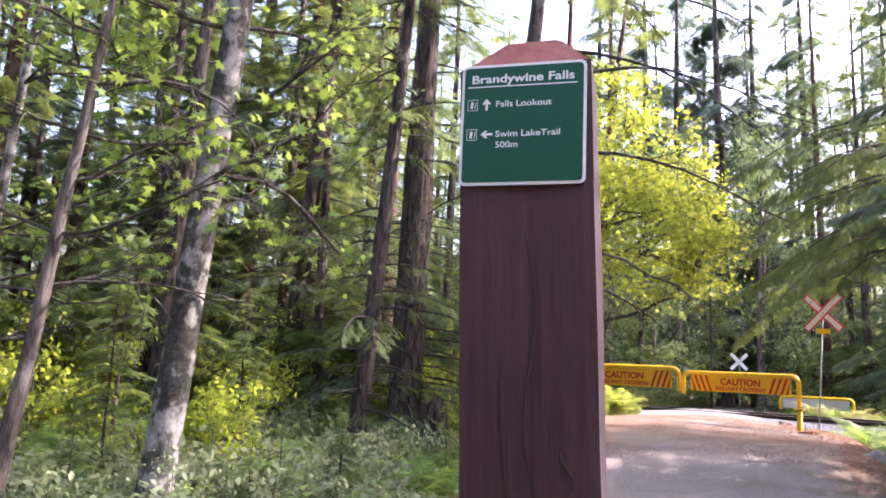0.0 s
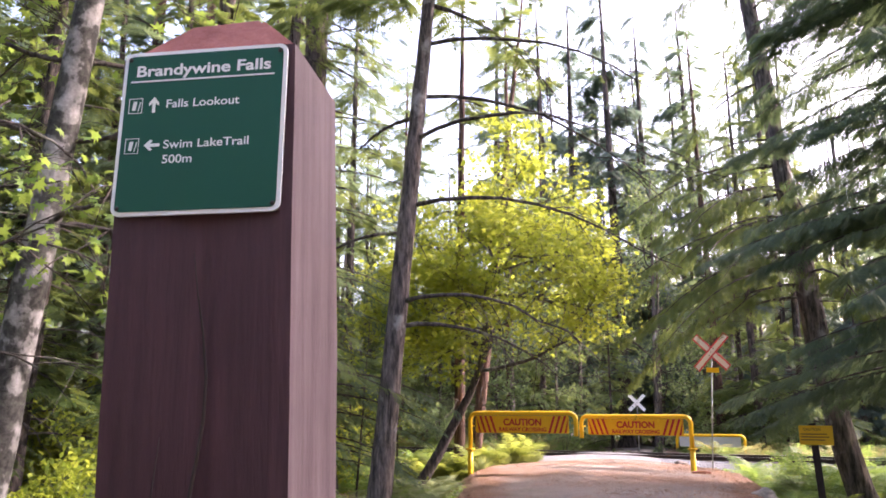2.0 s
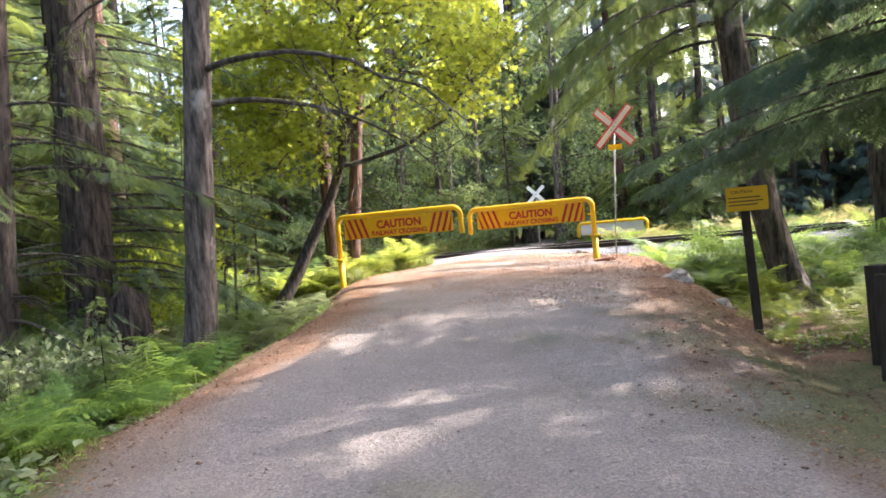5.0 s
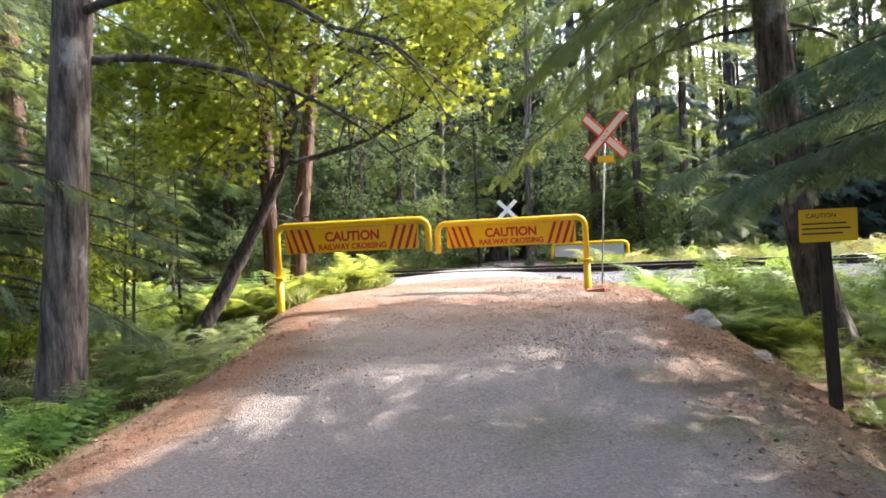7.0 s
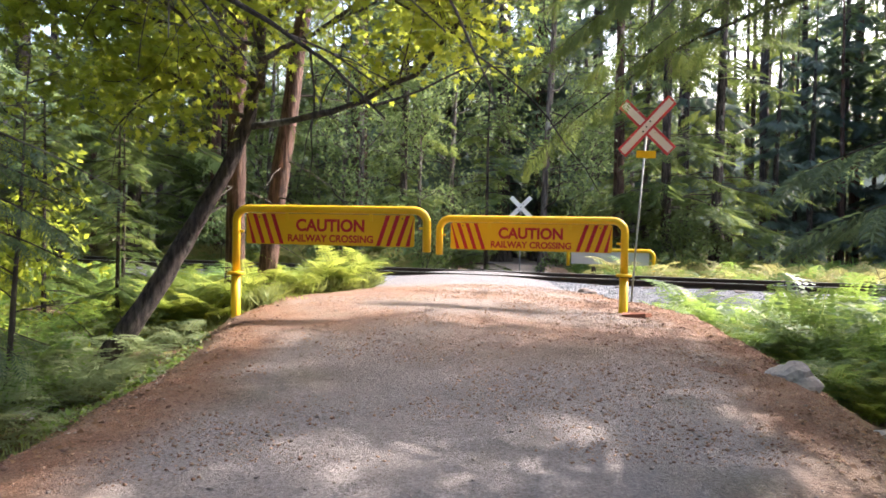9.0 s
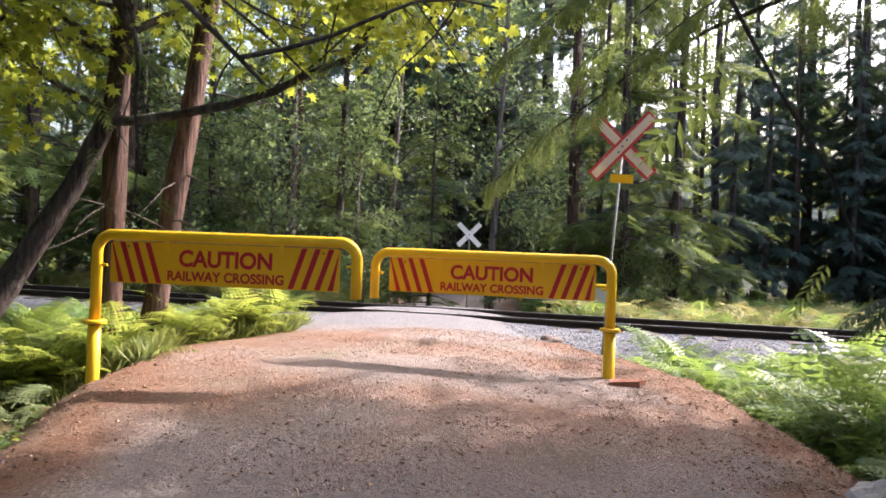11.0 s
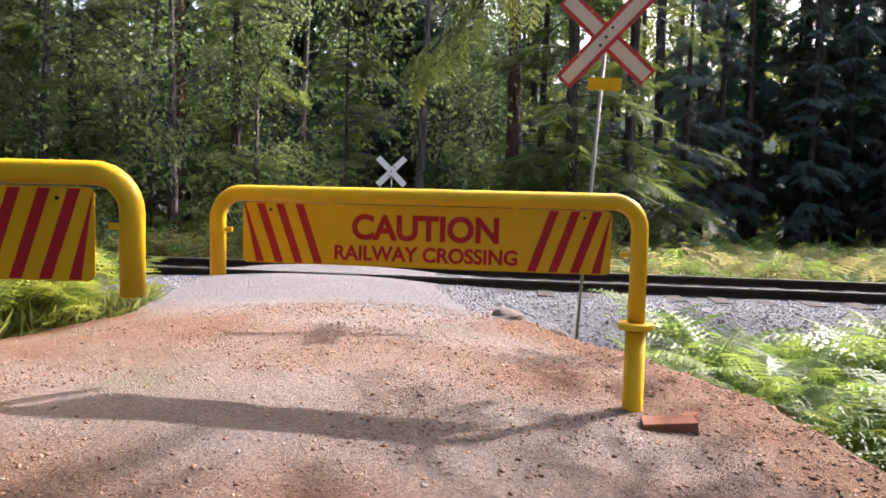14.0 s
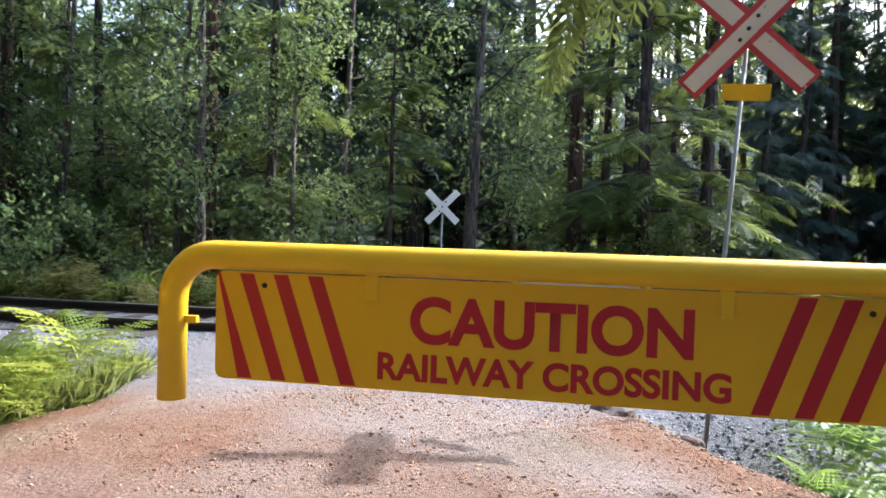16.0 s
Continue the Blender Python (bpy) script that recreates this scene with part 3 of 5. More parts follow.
def rock(x, y, size, squash, seed, label, mat):
    bm = bmesh.new()
    bmesh.ops.create_icosphere(bm, subdivisions=3, radius=1)
    for v in bm.verts:
        d = noise.noise(v.co * 1.2 + Vector((seed, 0, 0))) * 0.45 + noise.noise(v.co * 3.5 + Vector((0, seed, 0))) * 0.16
        v.co = v.co * (1 + d)
        v.co = Vector((v.co.x * size, v.co.y * size * 0.75, v.co.z * size * squash))
    ob = new("rock", from_bm("rock", bm, mat))
    ob.matrix_basis = pose(x, y, height(x, y) - 0.02, 0, 0, seed * 40)
    tagged(ob, label, "rock", "rocks by the track")


rock(6.5, 12.6, 0.27, 0.6, 1, "grey weathered rock at the gravel track's edge", M_rock)
rock(6.78, 11.9, 0.19, 0.6, 2, "grey weathered rock at the gravel track's edge", M_rock)
rock(7.0, 19.15, 0.2, 0.55, 3, "brown-grey rock beside the rail crossing", M_rock_brown)
rock(7.25, 18.55, 0.12, 0.6, 4, "brown-grey rock beside the rail crossing", M_rock_brown)
rock(0.35, 13.0, 0.16, 0.6, 5, "mossy rock on the road bank", M_rock)

# ---- railway ----


def build_track():
    m = Matrix(((TRACK_WAY[0], TRACK_SIDE[0], 0, TRACK_MID[0]), (TRACK_WAY[1], TRACK_SIDE[1], 0, TRACK_MID[1]), (0, 0, 1, 0), (0, 0, 0, 1)))
    track = new("railway_track")
    track.matrix_basis = m
    tagged(track, "rusty steel rails on dark wooden ties across the road", "railway")
    half = [(0.075, 0), (0.075, 0.012), (0.02, 0.03), (0.012, 0.06), (0.012, 0.115), (0.036, 0.128), (0.036, 0.163), (0.028, 0.17)]
    prof = half + [(-a, b) for a, b in half[::-1]]
    V = np.array([(xx, a, b) for xx in (-70.0, 70.0) for a, b in prof])
    k = len(prof)
    F = [(i, (i + 1) % k, k + (i + 1) % k, k + i) for i in range(k)]
    rail_me = mesh_of("rail", V, F, M_rail)
    head_me = box("rail_head", 140, 0.056, 0.004, M_rail_top, 0)
    for side in (-0.7175, 0.7175):
        r = child("rail", rail_me, track, "rusty steel rail", Matrix.Translation((0, side, RAIL_Z - 0.17)))
        child("rail_head", head_me, r, "polished running surface", Matrix.Translation((0, 0, 0.171)))
    tie_me = [box("tie", 0.22, 2.6, 0.18, M_tie, 0.012, (0, 0, 0), 0.008) for _ in range(4)]
    for i in range(-58, 59):
        child("tie", tie_me[i % 4], track, "", pose(i * 0.56, random.uniform(-0.04, 0.04), RAIL_Z - 0.212, 0, 0, random.uniform(-1, 1)))


build_track()

# ---- the gates ----


def pipe_path(points, radius, steps=8):
    """Points along a path with rounded corners."""
    P = [Vector(p) for p in points]
    out = [P[0]]
    for a, b, c in zip(P, P[1:], P[2:]):
        p, q = b + (a - b).normalized() * radius, b + (c - b).normalized() * radius
        for i in range(steps + 1):
            t = i / steps
            k = 0.5523
            c1, c2 = p + (b - p) * k, q + (b - q) * k
            out.append(p * (1 - t) ** 3 + c1 * 3 * t * (1 - t) ** 2 + c2 * 3 * t * t * (1 - t) + q * t ** 3)
    out.append(P[-1])
    return [v[:] for v in out]


def lathe(name, rings, mat, sides=28):
    V, F = [], []
    for z, r in rings:
        for i in range(sides):
            a = 2 * math.pi * i / sides
            V.append((r * math.cos(a), r * math.sin(a), z))
    for k in range(len(rings) - 1):
        for i in range(sides):
            j = (i + 1) % sides
            F.append((k * sides + i, k * sides + j, (k + 1) * sides + j, (k + 1) * sides + i))
    return mesh_of(name, V, F, mat, False)


def stripe_points(x, w, h, lean):
    return [(x - w / 2 - lean / 2, h / 2), (x + w / 2 - lean / 2, h / 2), (x + w / 2 + lean / 2, -h / 2), (x - w / 2 + lean / 2, -h / 2)]


def clip_board(pts, lim):
    return [(min(max(x, -lim), lim), z) for x, z in pts]


def build_board(parent, width, tall, m):
    """The warning board: local x along it, z up, front at -y."""
    board = child("warning_board", plate("warning_board", width, tall, 0.004, 0.03, M_panel), parent, "yellow warning board with dark red stripes", m)
    lim = width / 2 - 0.004
    th = tall - 0.012
    for side in (-1, 1):
        for k in range(4):
            c = side * (width / 2 - (0.02 if side > 0 else 0.048) - 0.118 * k)
            pts = clip_board(stripe_points(c, 0.05, th, -side * 0.118), lim)
            child("stripe", polygon_plate("stripe", pts, 0.0008, M_red), board, "", pose(0, -0.0042, 0))
    child("lettering", lettering("CAUTION", 0.85, 0.135, M_red, 0.036), board, "dark red capitals CAUTION", pose(0.02, -0.0052, tall * 0.14))
    child("lettering", lettering("RAILWAY CROSSING", 1.06, 0.08, M_red, 0.034), board, "dark red capitals RAILWAY CROSSING", pose(0.023, -0.0052, -tall * 0.285))
    for bx in (-width * 0.42, width * 0.43):
        child("bolt", lathe("bolt", [(0, 0.0), (0, 0.009), (0.005, 0.008), (0.006, 0.0)], M_bolt, 10), board, "", pose(bx, -0.005, tall * 0.38, 90, 0, 0))
    return board


def build_gate(x, y, z, way, length, tall, drop, label, board_from, board_len, board_tall, board_gap, flip):
    """A swing gate of bent yellow pipe; x runs from its post to its free end."""
    a = math.degrees(math.atan2(way[1], way[0]))
    gate = empty("swing_gate", x, y, z, a)
    tagged(gate, label, "gate", "pipe gates at the crossing")
    r = 0.047
    L, H = length - 2 * r, tall - r
    path = pipe_path([(0, 0, 0.42), (0, 0, H), (L, 0, H), (L, 0, H + r - drop)], 0.15)
    V, F = tube(path, r, 24, ref=np.array((0.0, 1.0, 0.0)))
    child("pipe_frame", Bag_mesh("pipe_frame", V, F, M_yellow), gate, "glossy yellow bent pipe")
    child("post", lathe("post", [(-0.15, 0.056), (0.43, 0.056), (0.432, 0.0)], M_yellow), gate, "thicker yellow steel sleeve")
    child("collar", lathe("collar", [(0.43, 0.05), (0.43, 0.098), (0.437, 0.1), (0.458, 0.1), (0.465, 0.094), (0.468, 0.05)], M_yellow), gate, "flanged yellow collar with rust stains")
    child("seam", lathe("seam", [(0.420, 0.0575), (0.43, 0.0575)], M_bolt), gate, "rusty seam")
    child("latch", box("latch", 0.05, 0.02, 0.025, M_yellow, 0.003), gate, "", pose(L - r - 0.018, 0, H + r - drop + 0.27))
    child("latch", box("latch", 0.06, 0.02, 0.025, M_yellow, 0.003), gate, "", pose(r + 0.022, 0, H + r - drop + 0.2))
    zc = H - r - board_gap - board_tall / 2
    xc = board_from + board_len / 2
    m = pose(xc, 0.002, zc, 0, 0, 180 if flip else 0)
    for bx in (0.25, 0.75):
        child("bracket", box("bracket", 0.04, 0.006, 0.1, M_yellow, 0.002), gate, "", pose(board_from + board_len * bx, 0.006 if flip else -0.006, H - r - 0.03))
    return gate, m


def Bag_mesh(name, V, F, mat):
    b = Bag()
    b.add(V, F)
    return b.mesh(name, mat, True)


gate, m = build_gate(6.29, 15.77, 0.60, (-0.894, 0.449), 2.535, 1.175, 0.535, "yellow pipe swing gate with a clean striped board", 0.152, 2.13, 0.355, 0.004, True)
build_board(gate, 2.13, 0.355, m)
gate, m = build_gate(1.53, 16.18, 0.565, (0.937, -0.349), 2.46, 1.275, 0.52, "yellow pipe swing gate with a shaded striped board", 0.13, 2.09, 0.365, 0.008, False)
build_board(gate, 2.09, 0.365, m)
gate, m = build_gate(10.98, 25.29, 0.02, (-0.87, 0.49), 2.35, 1.12, 0.5, "far yellow pipe gate seen from its grey back", 0.12, 2.05, 0.34, 0.004, False)
child("board_back", plate("board_back", 2.05, 0.34, 0.004, 0.03, M_alu), gate, "bare grey metal board", m)
child("prop", box("prop", 0.1, 0.1, 0.62, M_dark_post, 0.006), gate, "dark wooden prop", pose(1.55, 0.05, 0.3))

block = new("paving_block", box("paving_block", 0.27, 0.12, 0.075, M_brick, 0.008, jitter=0.006))
block.matrix_basis = pose(6.3, 15.45, height(6.3, 15.45) + 0.008, 4, -5, -24)
tagged(block, "red-brown block beside the gate post", "block")
block2 = copy_thing(block, pose(6.5, 15.55, height(6.5, 15.55) + 0.015, -5, 6, 40) @ Matrix.Scale(0.6, 4))

# ---- signs ----


def crossbuck(x, y, z, top, blade, wide, face, bordered, label, plate_z=None, sag=0.0):
    cb = empty("crossing_sign", x, y, z, face)
    tagged(cb, label, "crossing sign")
    child("pole", Bag_mesh("pole", *tube([(-sag, 0.03 - sag * 0.45, -0.1), (-sag * 0.66, 0.03 - sag * 0.3, (top - z) * 0.36), (0.0, 0.03, top - z + 0.12)], 0.017, 12), M_steel), cb, "thin grey metal pole")
    for i, a in enumerate((45, -45)):
        b = child("blade", plate("blade", blade, wide, 0.006, 0.006, M_red_faded if bordered else M_white), cb, "pale board with faded red border" if bordered else "plain white board", pose(0, -0.008 * i, top - z, 0, a, 0))
        if bordered:
            child("face", plate("face", blade - 0.05, wide - 0.085, 0.001, 0.004, M_cream), b, "weathered off-white face", pose(0, -0.0062, 0))
    for bz in (-0.08, 0.0, 0.09):
        child("bolt", lathe("bolt", [(0, 0.0), (0, 0.016), (0.006, 0.014), (0.008, 0.0)], M_bolt, 10), cb, "", pose(bz * 0.7, -0.02, top - z + bz, 90, 0, 0))
    if plate_z:
        child("number_plate", plate("number_plate", 0.34, 0.125, 0.004, 0.008, M_panel), cb, "small yellow plate", pose(0, -0.004, plate_z - z, 0, 4, 0))
    return cb


crossbuck(7.95, 19.0, height(7.95, 19.0), 3.39, 1.22, 0.205, -42, True, "weathered red-bordered railway crossbuck on a thin pole", 2.92, 0.2)
crossbuck(7.8, 26.95, height(7.8, 26.95), 2.22, 0.78, 0.12, -16, False, "white railway crossbuck beyond the rails seen from behind")


def build_trail_post():
    z0 = height(0.92, 0.31)
    post = empty("trail_post", 0.79, 0.212, 0.0, -7.1)
    tagged(post, "thick dark red-brown wooden trail post", "signpost")
    w, d, top = 0.247, 0.2, 2.215
    bm = bmesh.new()
    nz = 26
    rings = []
    for i in range(nz):
        z = z0 - 0.2 + (top - z0 + 0.2) * i / (nz - 1)
        ring = []
        for cx, cy in ((0, 0), (0.25, 0), (0.5, 0), (0.75, 0), (1, 0), (1, 0.5), (1, 1), (0.5, 1), (0, 1), (0, 0.5)):
            j = 0.0025 * noise.noise(Vector((cx * 9, cy * 9, z * 3)))
            crack = 0.006 if (cx == 0.5 and cy == 0) else 0.0
            ring.append(bm.verts.new((cx * w + j, cy * d + j + crack, z)))
        rings.append(ring)
    n = 10
    for a, b in zip(rings, rings[1:]):
        for i in range(n):
            f = bm.faces.new((a[i], a[(i + 1) % n], b[(i + 1) % n], b[i]))
            # right side face takes the lighter, greyer wood tone
            f.material_index = 1 if i in (4, 5) else 0
    me = from_bm("post_body", bm, M_post_brown)
    me.materials.append(M_post_side)
    tilt = Matrix.Translation((0, 0, 2.1)) @ Matrix.Rotation(radians(-2.0), 4, "Y") @ Matrix.Translation((0, 0, -2.1))
    child("post_body", me, post, "dark red-brown stained timber with a long crack", tilt)
    bm = bmesh.new()
    lo = [bm.verts.new(p) for p in ((0, 0, top), (w, 0, top), (w, d, top), (0, d, top))]
    hi = [bm.verts.new(p) for p in ((0.085, 0.03, top + 0.062), (w - 0.06, 0.03, top + 0.062), (w - 0.06, d - 0.03, top + 0.058), (0.085, d - 0.03, top + 0.06))]
    bm.faces.new(hi)
    for i in range(4):
        bm.faces.new((lo[i], lo[(i + 1) % 4], hi[(i + 1) % 4], hi[i]))
    bmesh.ops.bevel(bm, geom=bm.edges[:], offset=0.006, segments=2, affect="EDGES")
    child("cap", from_bm("cap", bm, M_post_cap), post, "worn pale red bevelled top", tilt)
    for x0, z1, z2 in ((0.128, 1.93, 1.35), (0.085, 1.7, 0.9), (0.19, 1.55, 1.42)):
        pts = [(x0 + 0.012 * math.sin(9 * t + x0 * 40), -0.0015, z1 + (z2 - z1) * t) for t in np.linspace(0, 1, 12)]
        child("crack", Bag_mesh("crack", *tube(pts, [0.0006 + 0.0018 * math.sin(math.pi * t) for t in np.linspace(0, 1, 12)], 5), M_dark_post), post, "dark drying crack", tilt)
    sw, sh = 0.235, 0.235
    sign = child("trail_sign", plate("trail_sign", sw, sh, 0.004, 0.012, M_white), post, "green trail sign with white border and lettering", pose(sw / 2 + 0.002, -0.003, 2.103))
    child("face", plate("face", sw - 0.011, sh - 0.011, 0.0008, 0.008, M_green), sign, "dark green face", pose(0, -0.0042, 0))
    y = -0.0056
    def words(text, width, cap, x, z, weight=0.012):
        child("lettering", lettering(text, width, cap, M_white, weight), sign, "white lettering", pose(x, y, z))
    words("Brandywine Falls", 0.193, 0.0155, -0.001, 0.089, 0.024)
    child("rule", box("rule", 0.206, 0.0006, 0.0022, M_white, 0), sign, "", pose(-0.002, y, 0.0735))
    words("Falls Lookout", 0.104, 0.0115, 0.002, 0.039)
    words("Swim LakeTrail", 0.12, 0.0115, 0.0105, -0.0195)
    words("500m", 0.042, 0.0115, -0.0285, -0.0405)
    arrow = [(-0.0022, -0.011), (0.0022, -0.011), (0.0022, 0.003), (0.0065, -0.001), (0.0075, 0.003), (0, 0.0115), (-0.0075, 0.003), (-0.0065, -0.001), (-0.0022, 0.003)]
    am = polygon_plate("arrow", arrow, 0.0005, M_white)
    child("arrow", am, sign, "white arrow", pose(-0.068, y, 0.038))
    child("arrow", am, sign, "white arrow", pose(-0.066, y, -0.02, 0, -90, 0))
    for z in (0.038, -0.02):
        for dx, dz, bw, bh in ((-0.0095, 0, 0.0008, 0.022), (0.0095, 0, 0.0008, 0.022), (0, 0.0105, 0.019, 0.0008), (0, -0.0105, 0.019, 0.0008)):
            child("pictogram_frame", box("pictogram_frame", bw, 0.0005, bh, M_white, 0), sign, "", pose(-0.095 + dx, y, z + dz))
        child("pictogram_bar", box("pictogram_bar", 0.005, 0.0005, 0.013, M_white, 0), sign, "", pose(-0.0965, y, z, 0, 8, 0))
        child("pictogram_bar", box("pictogram_bar", 0.0012, 0.0005, 0.014, M_white, 0), sign, "", pose(-0.0895, y, z - 0.001, 0, 12, 0))
    for bx, bz in ((-0.108, -0.107), (0.108, -0.107), (-0.108, 0.107), (0.108, 0.107)):
        child("screw", lathe("screw", [(0, 0.0), (0, 0.0035), (0.001, 0.003), (0.0012, 0.0)], M_bolt, 8), sign, "", pose(bx, y, bz, 90, 0, 0))


build_trail_post()


def build_caution_sign():
    z0 = height(6.3, 10.1)
    s = empty("caution_sign", 6.31, 10.06, z0, -25)
    tagged(s, "small yellow caution sign on a dark wooden post", "sign")
    child("post", box("post", 0.095, 0.085, 1.66 - z0 + 0.2, M_dark_post, 0.006, (0, 0.06, (1.66 - z0) / 2 - 0.12)), s, "dark square wooden post", pose(0, 0, 0, 0, -2, 0))
    b = child("board", plate("board", 0.43, 0.265, 0.005, 0.012, M_panel), s, "yellow board with small dark print", pose(-0.02, 0.008, 1.475 - z0))
    child("lettering", lettering("CAUTION", 0.22, 0.034, M_bolt, 0.015), b, "dark capitals CAUTION", pose(-0.05, -0.0055, 0.08))
    for i, w in enumerate((0.33, 0.36, 0.3)):
        child("print_line", box("print_line", w, 0.0006, 0.013, M_bolt, 0), b, "faint line of small print", pose(-0.03 + (w - 0.33) / 2, -0.0055, 0.015 - 0.04 * i))


build_caution_sign()


def build_fence():
    fence = empty("wooden_fence", 6.19, 7.75, 0.04)
    tagged(fence, "low rough wooden rail fence with dark posts", "fence")
    posts = [(0.0, 0.0), (0.22, 0.42), (0.1, -2.3), (0.22, -4.7), (0.3, -7.1)]
    for px, py in posts:
        z = height(6.1 + px, 7.75 + py)
        me = box("fence_post", 0.15, 0.15, 0.98, M_dark_post, 0.012, (0, 0, 0.34), 0.01)
        child("fence_post", me, fence, "square dark weathered post", pose(px, py, z, random.uniform(-2, 2), random.uniform(-2, 2), 8))
    spans = [posts[0], posts[2], posts[3], posts[4]]
    for a, b in zip(spans, spans[1:]):
        for zr in (0.69, 0.40, 0.12):
            p, q = Vector((a[0] + 0.1, a[1] + 0.18, 0)), Vector((b[0] + 0.1, b[1] - 0.1, 0))
            d = q - p
            me = box("fence_rail", 0.055, d.length, 0.13, M_fence, 0.01, (0, 0, 0), 0.012)
            ang = math.degrees(math.atan2(-d.x, d.y))
            child("fence_rail", me, fence, "rough grey-brown board", pose((p.x + q.x) / 2, (p.y + q.y) / 2, height(6.2, 7.75 + (p.y + q.y) / 2) + zr, random.uniform(-0.6, 0.6), 0, ang))


build_fence()

# ---- trees ----


def stem(base_r, tall, lean, rng, bend=0.12, n=26, flare=1.5):
    """Centre line and radii of a trunk from the ground up."""
    t = np.linspace(0, 1, n) ** 1.3
    wob = np.cumsum(rng.normal(0, bend * tall / n * 0.35, (n, 2)), 0) * t[:, None]
    z = t * (tall + 0.3) - 0.3
    P = np.stack([lean[0] * z + wob[:, 0], lean[1] * z + wob[:, 1], z], -1)
    R = base_r * ((1 - t) ** 0.8 * 0.96 + 0.04) * (1 + (flare - 1) * np.exp(-np.maximum(z, 0) / 0.25))
    return P, R


def along(P, z):
    return np.stack([np.interp(z, P[:, 2], P[:, k]) for k in range(3)], -1)


def conifer(rng, tall, r, lean, crown_from, reach, limbs, per_metre, shape, size, needle, bark, droop=0.35, dead=18, low=None, sides=12, half_open=None, power=0.75, hang=0.0, knots=7, bow=0.0):
    """Meshes of a conifer: trunk, limbs, crown."""
    P, R = stem(r, tall, lean, rng, 0.06)
    P[:, 0] += bow * np.exp(-np.maximum(P[:, 2], 0) / 1.1)
    trunk = Bag()
    trunk.add(*tube(P, R, sides, 0.05, rng))
    wood, pos, way, up, siz = Bag(), [], [], [], []
    zs = crown_from + (tall * 0.98 - crown_from) * np.sort(rng.random(limbs)) ** 1.15
    if low is not None:
        zs = np.concatenate([zs, low])
    for z in zs:
        o = along(P, z)
        share = 1 - max(0.0, (z - crown_from)) / (tall - crown_from)
        L = reach * max(share, 0.06) ** power * rng.uniform(0.65, 1.15)
        a = rng.uniform(0, 2 * np.pi)
        if half_open is not None and rng.random() < 0.6:
            a = half_open + rng.normal(0, 0.7)
        h = np.array((np.cos(a), np.sin(a), 0.0))
        t = np.linspace(0, 1, knots)
        rise = 0.1 * L * t - droop * L * t * t
        side = np.cross(h, (0, 0, 1.0))
        B = o + h * (L * t)[:, None] + np.array((0, 0, 1.0)) * rise[:, None] + side * (rng.normal(0, 0.1) * L * t * t)[:, None]
        wood.add(*tube(B, 0.013 * (1 + L * 0.35) * (1 - t) + 0.003, 5 if knots > 5 else 3, closed=False))
        n = max(4, int(L * per_metre))
        s = rng.uniform(0.14, 1.0, n) ** 0.8
        c = np.stack([np.interp(s, t, B[:, k]) for k in range(3)], -1)
        g = rng.choice((-1, 1), n) * rng.uniform(0.5, 1.15, n)
        off = (1 - s) * L * 0.32 + 0.05
        c = c + side * (g * off * rng.uniform(0.0, 1.0, n))[:, None] - np.array((0, 0, 0.14)) * (rng.random(n) * off)[:, None]
        w = h * np.cos(g)[:, None] + side * np.sin(g)[:, None] + np.array((0, 0, -1.0)) * (hang + rng.uniform(0.05, 0.55, n))[:, None]
        pos.append(c), way.append(w)
        up.append(np.tile((0, 0, 1.0), (n, 1)) + rng.normal(0, 0.25, (n, 3)))
        siz.append(size * rng.uniform(0.6, 1.25, n))
    for _ in range(dead):
        z = rng.uniform(1.0, max(crown_from, 3.0) + 1)
        o, a = along(P, z), rng.uniform(0, 2 * np.pi)
        L = rng.uniform(0.4, 1.6)
        t = np.linspace(0, 1, 5)
        d = np.array((np.cos(a), np.sin(a), rng.uniform(-0.35, 0.2)))
        B = o + d * (L * t)[:, None] + rng.normal(0, 0.04, (5, 3)) * t[:, None] - np.array((0, 0, 0.15)) * (L * t * t)[:, None]
        wood.add(*tube(B, 0.012 * (1 - t) + 0.003, 4 if knots > 5 else 3, closed=False))
    leaves = Bag()
    leaves.add(*spread(shape, np.vstack(pos), np.vstack(way), np.vstack(up), np.concatenate(siz)))
    return trunk.mesh("trunk", bark, True), wood.mesh("branchwork", M_twig), leaves.mesh("crown", needle)


def grow(P, way, L, r, depth, rng, wood, tips, gravity=0.12, split=3, floor=-9.0):
    """Forked limbs; tips gathers (place, direction)."""
    n = 6
    pts, d = [P], way / np.linalg.norm(way)
    for _ in range(n):
        d = d + rng.normal(0, 0.16, 3) + np.array((0, 0, gravity * 0.4))
        d = d / np.linalg.norm(d)
        pts.append(pts[-1] + d * L / n)
    pts = np.array(pts)
    if pts[2:, 2].min() < floor:
        return
    wood.add(*tube(pts, np.linspace(r, r * 0.45, n + 1), 7 if depth > 1 else 4, closed=False))
    if depth == 0:
        for q in pts[1:]:
            tips.append((q, d))
        return
    for k in range(split):
        s = rng.uniform(0.35, 1.0)
        q = pts[min(n, int(s * n))]
        w = d + rng.normal(0, 0.75, 3) * np.array((1, 1, 0.5))
        grow(q, w, L * rng.uniform(0.5, 0.75), r * 0.5, depth - 1, rng, wood, tips, gravity * 0.5, split, floor)
    if depth <= 2:
        for q in pts[2:]:
            tips.append((q, d))


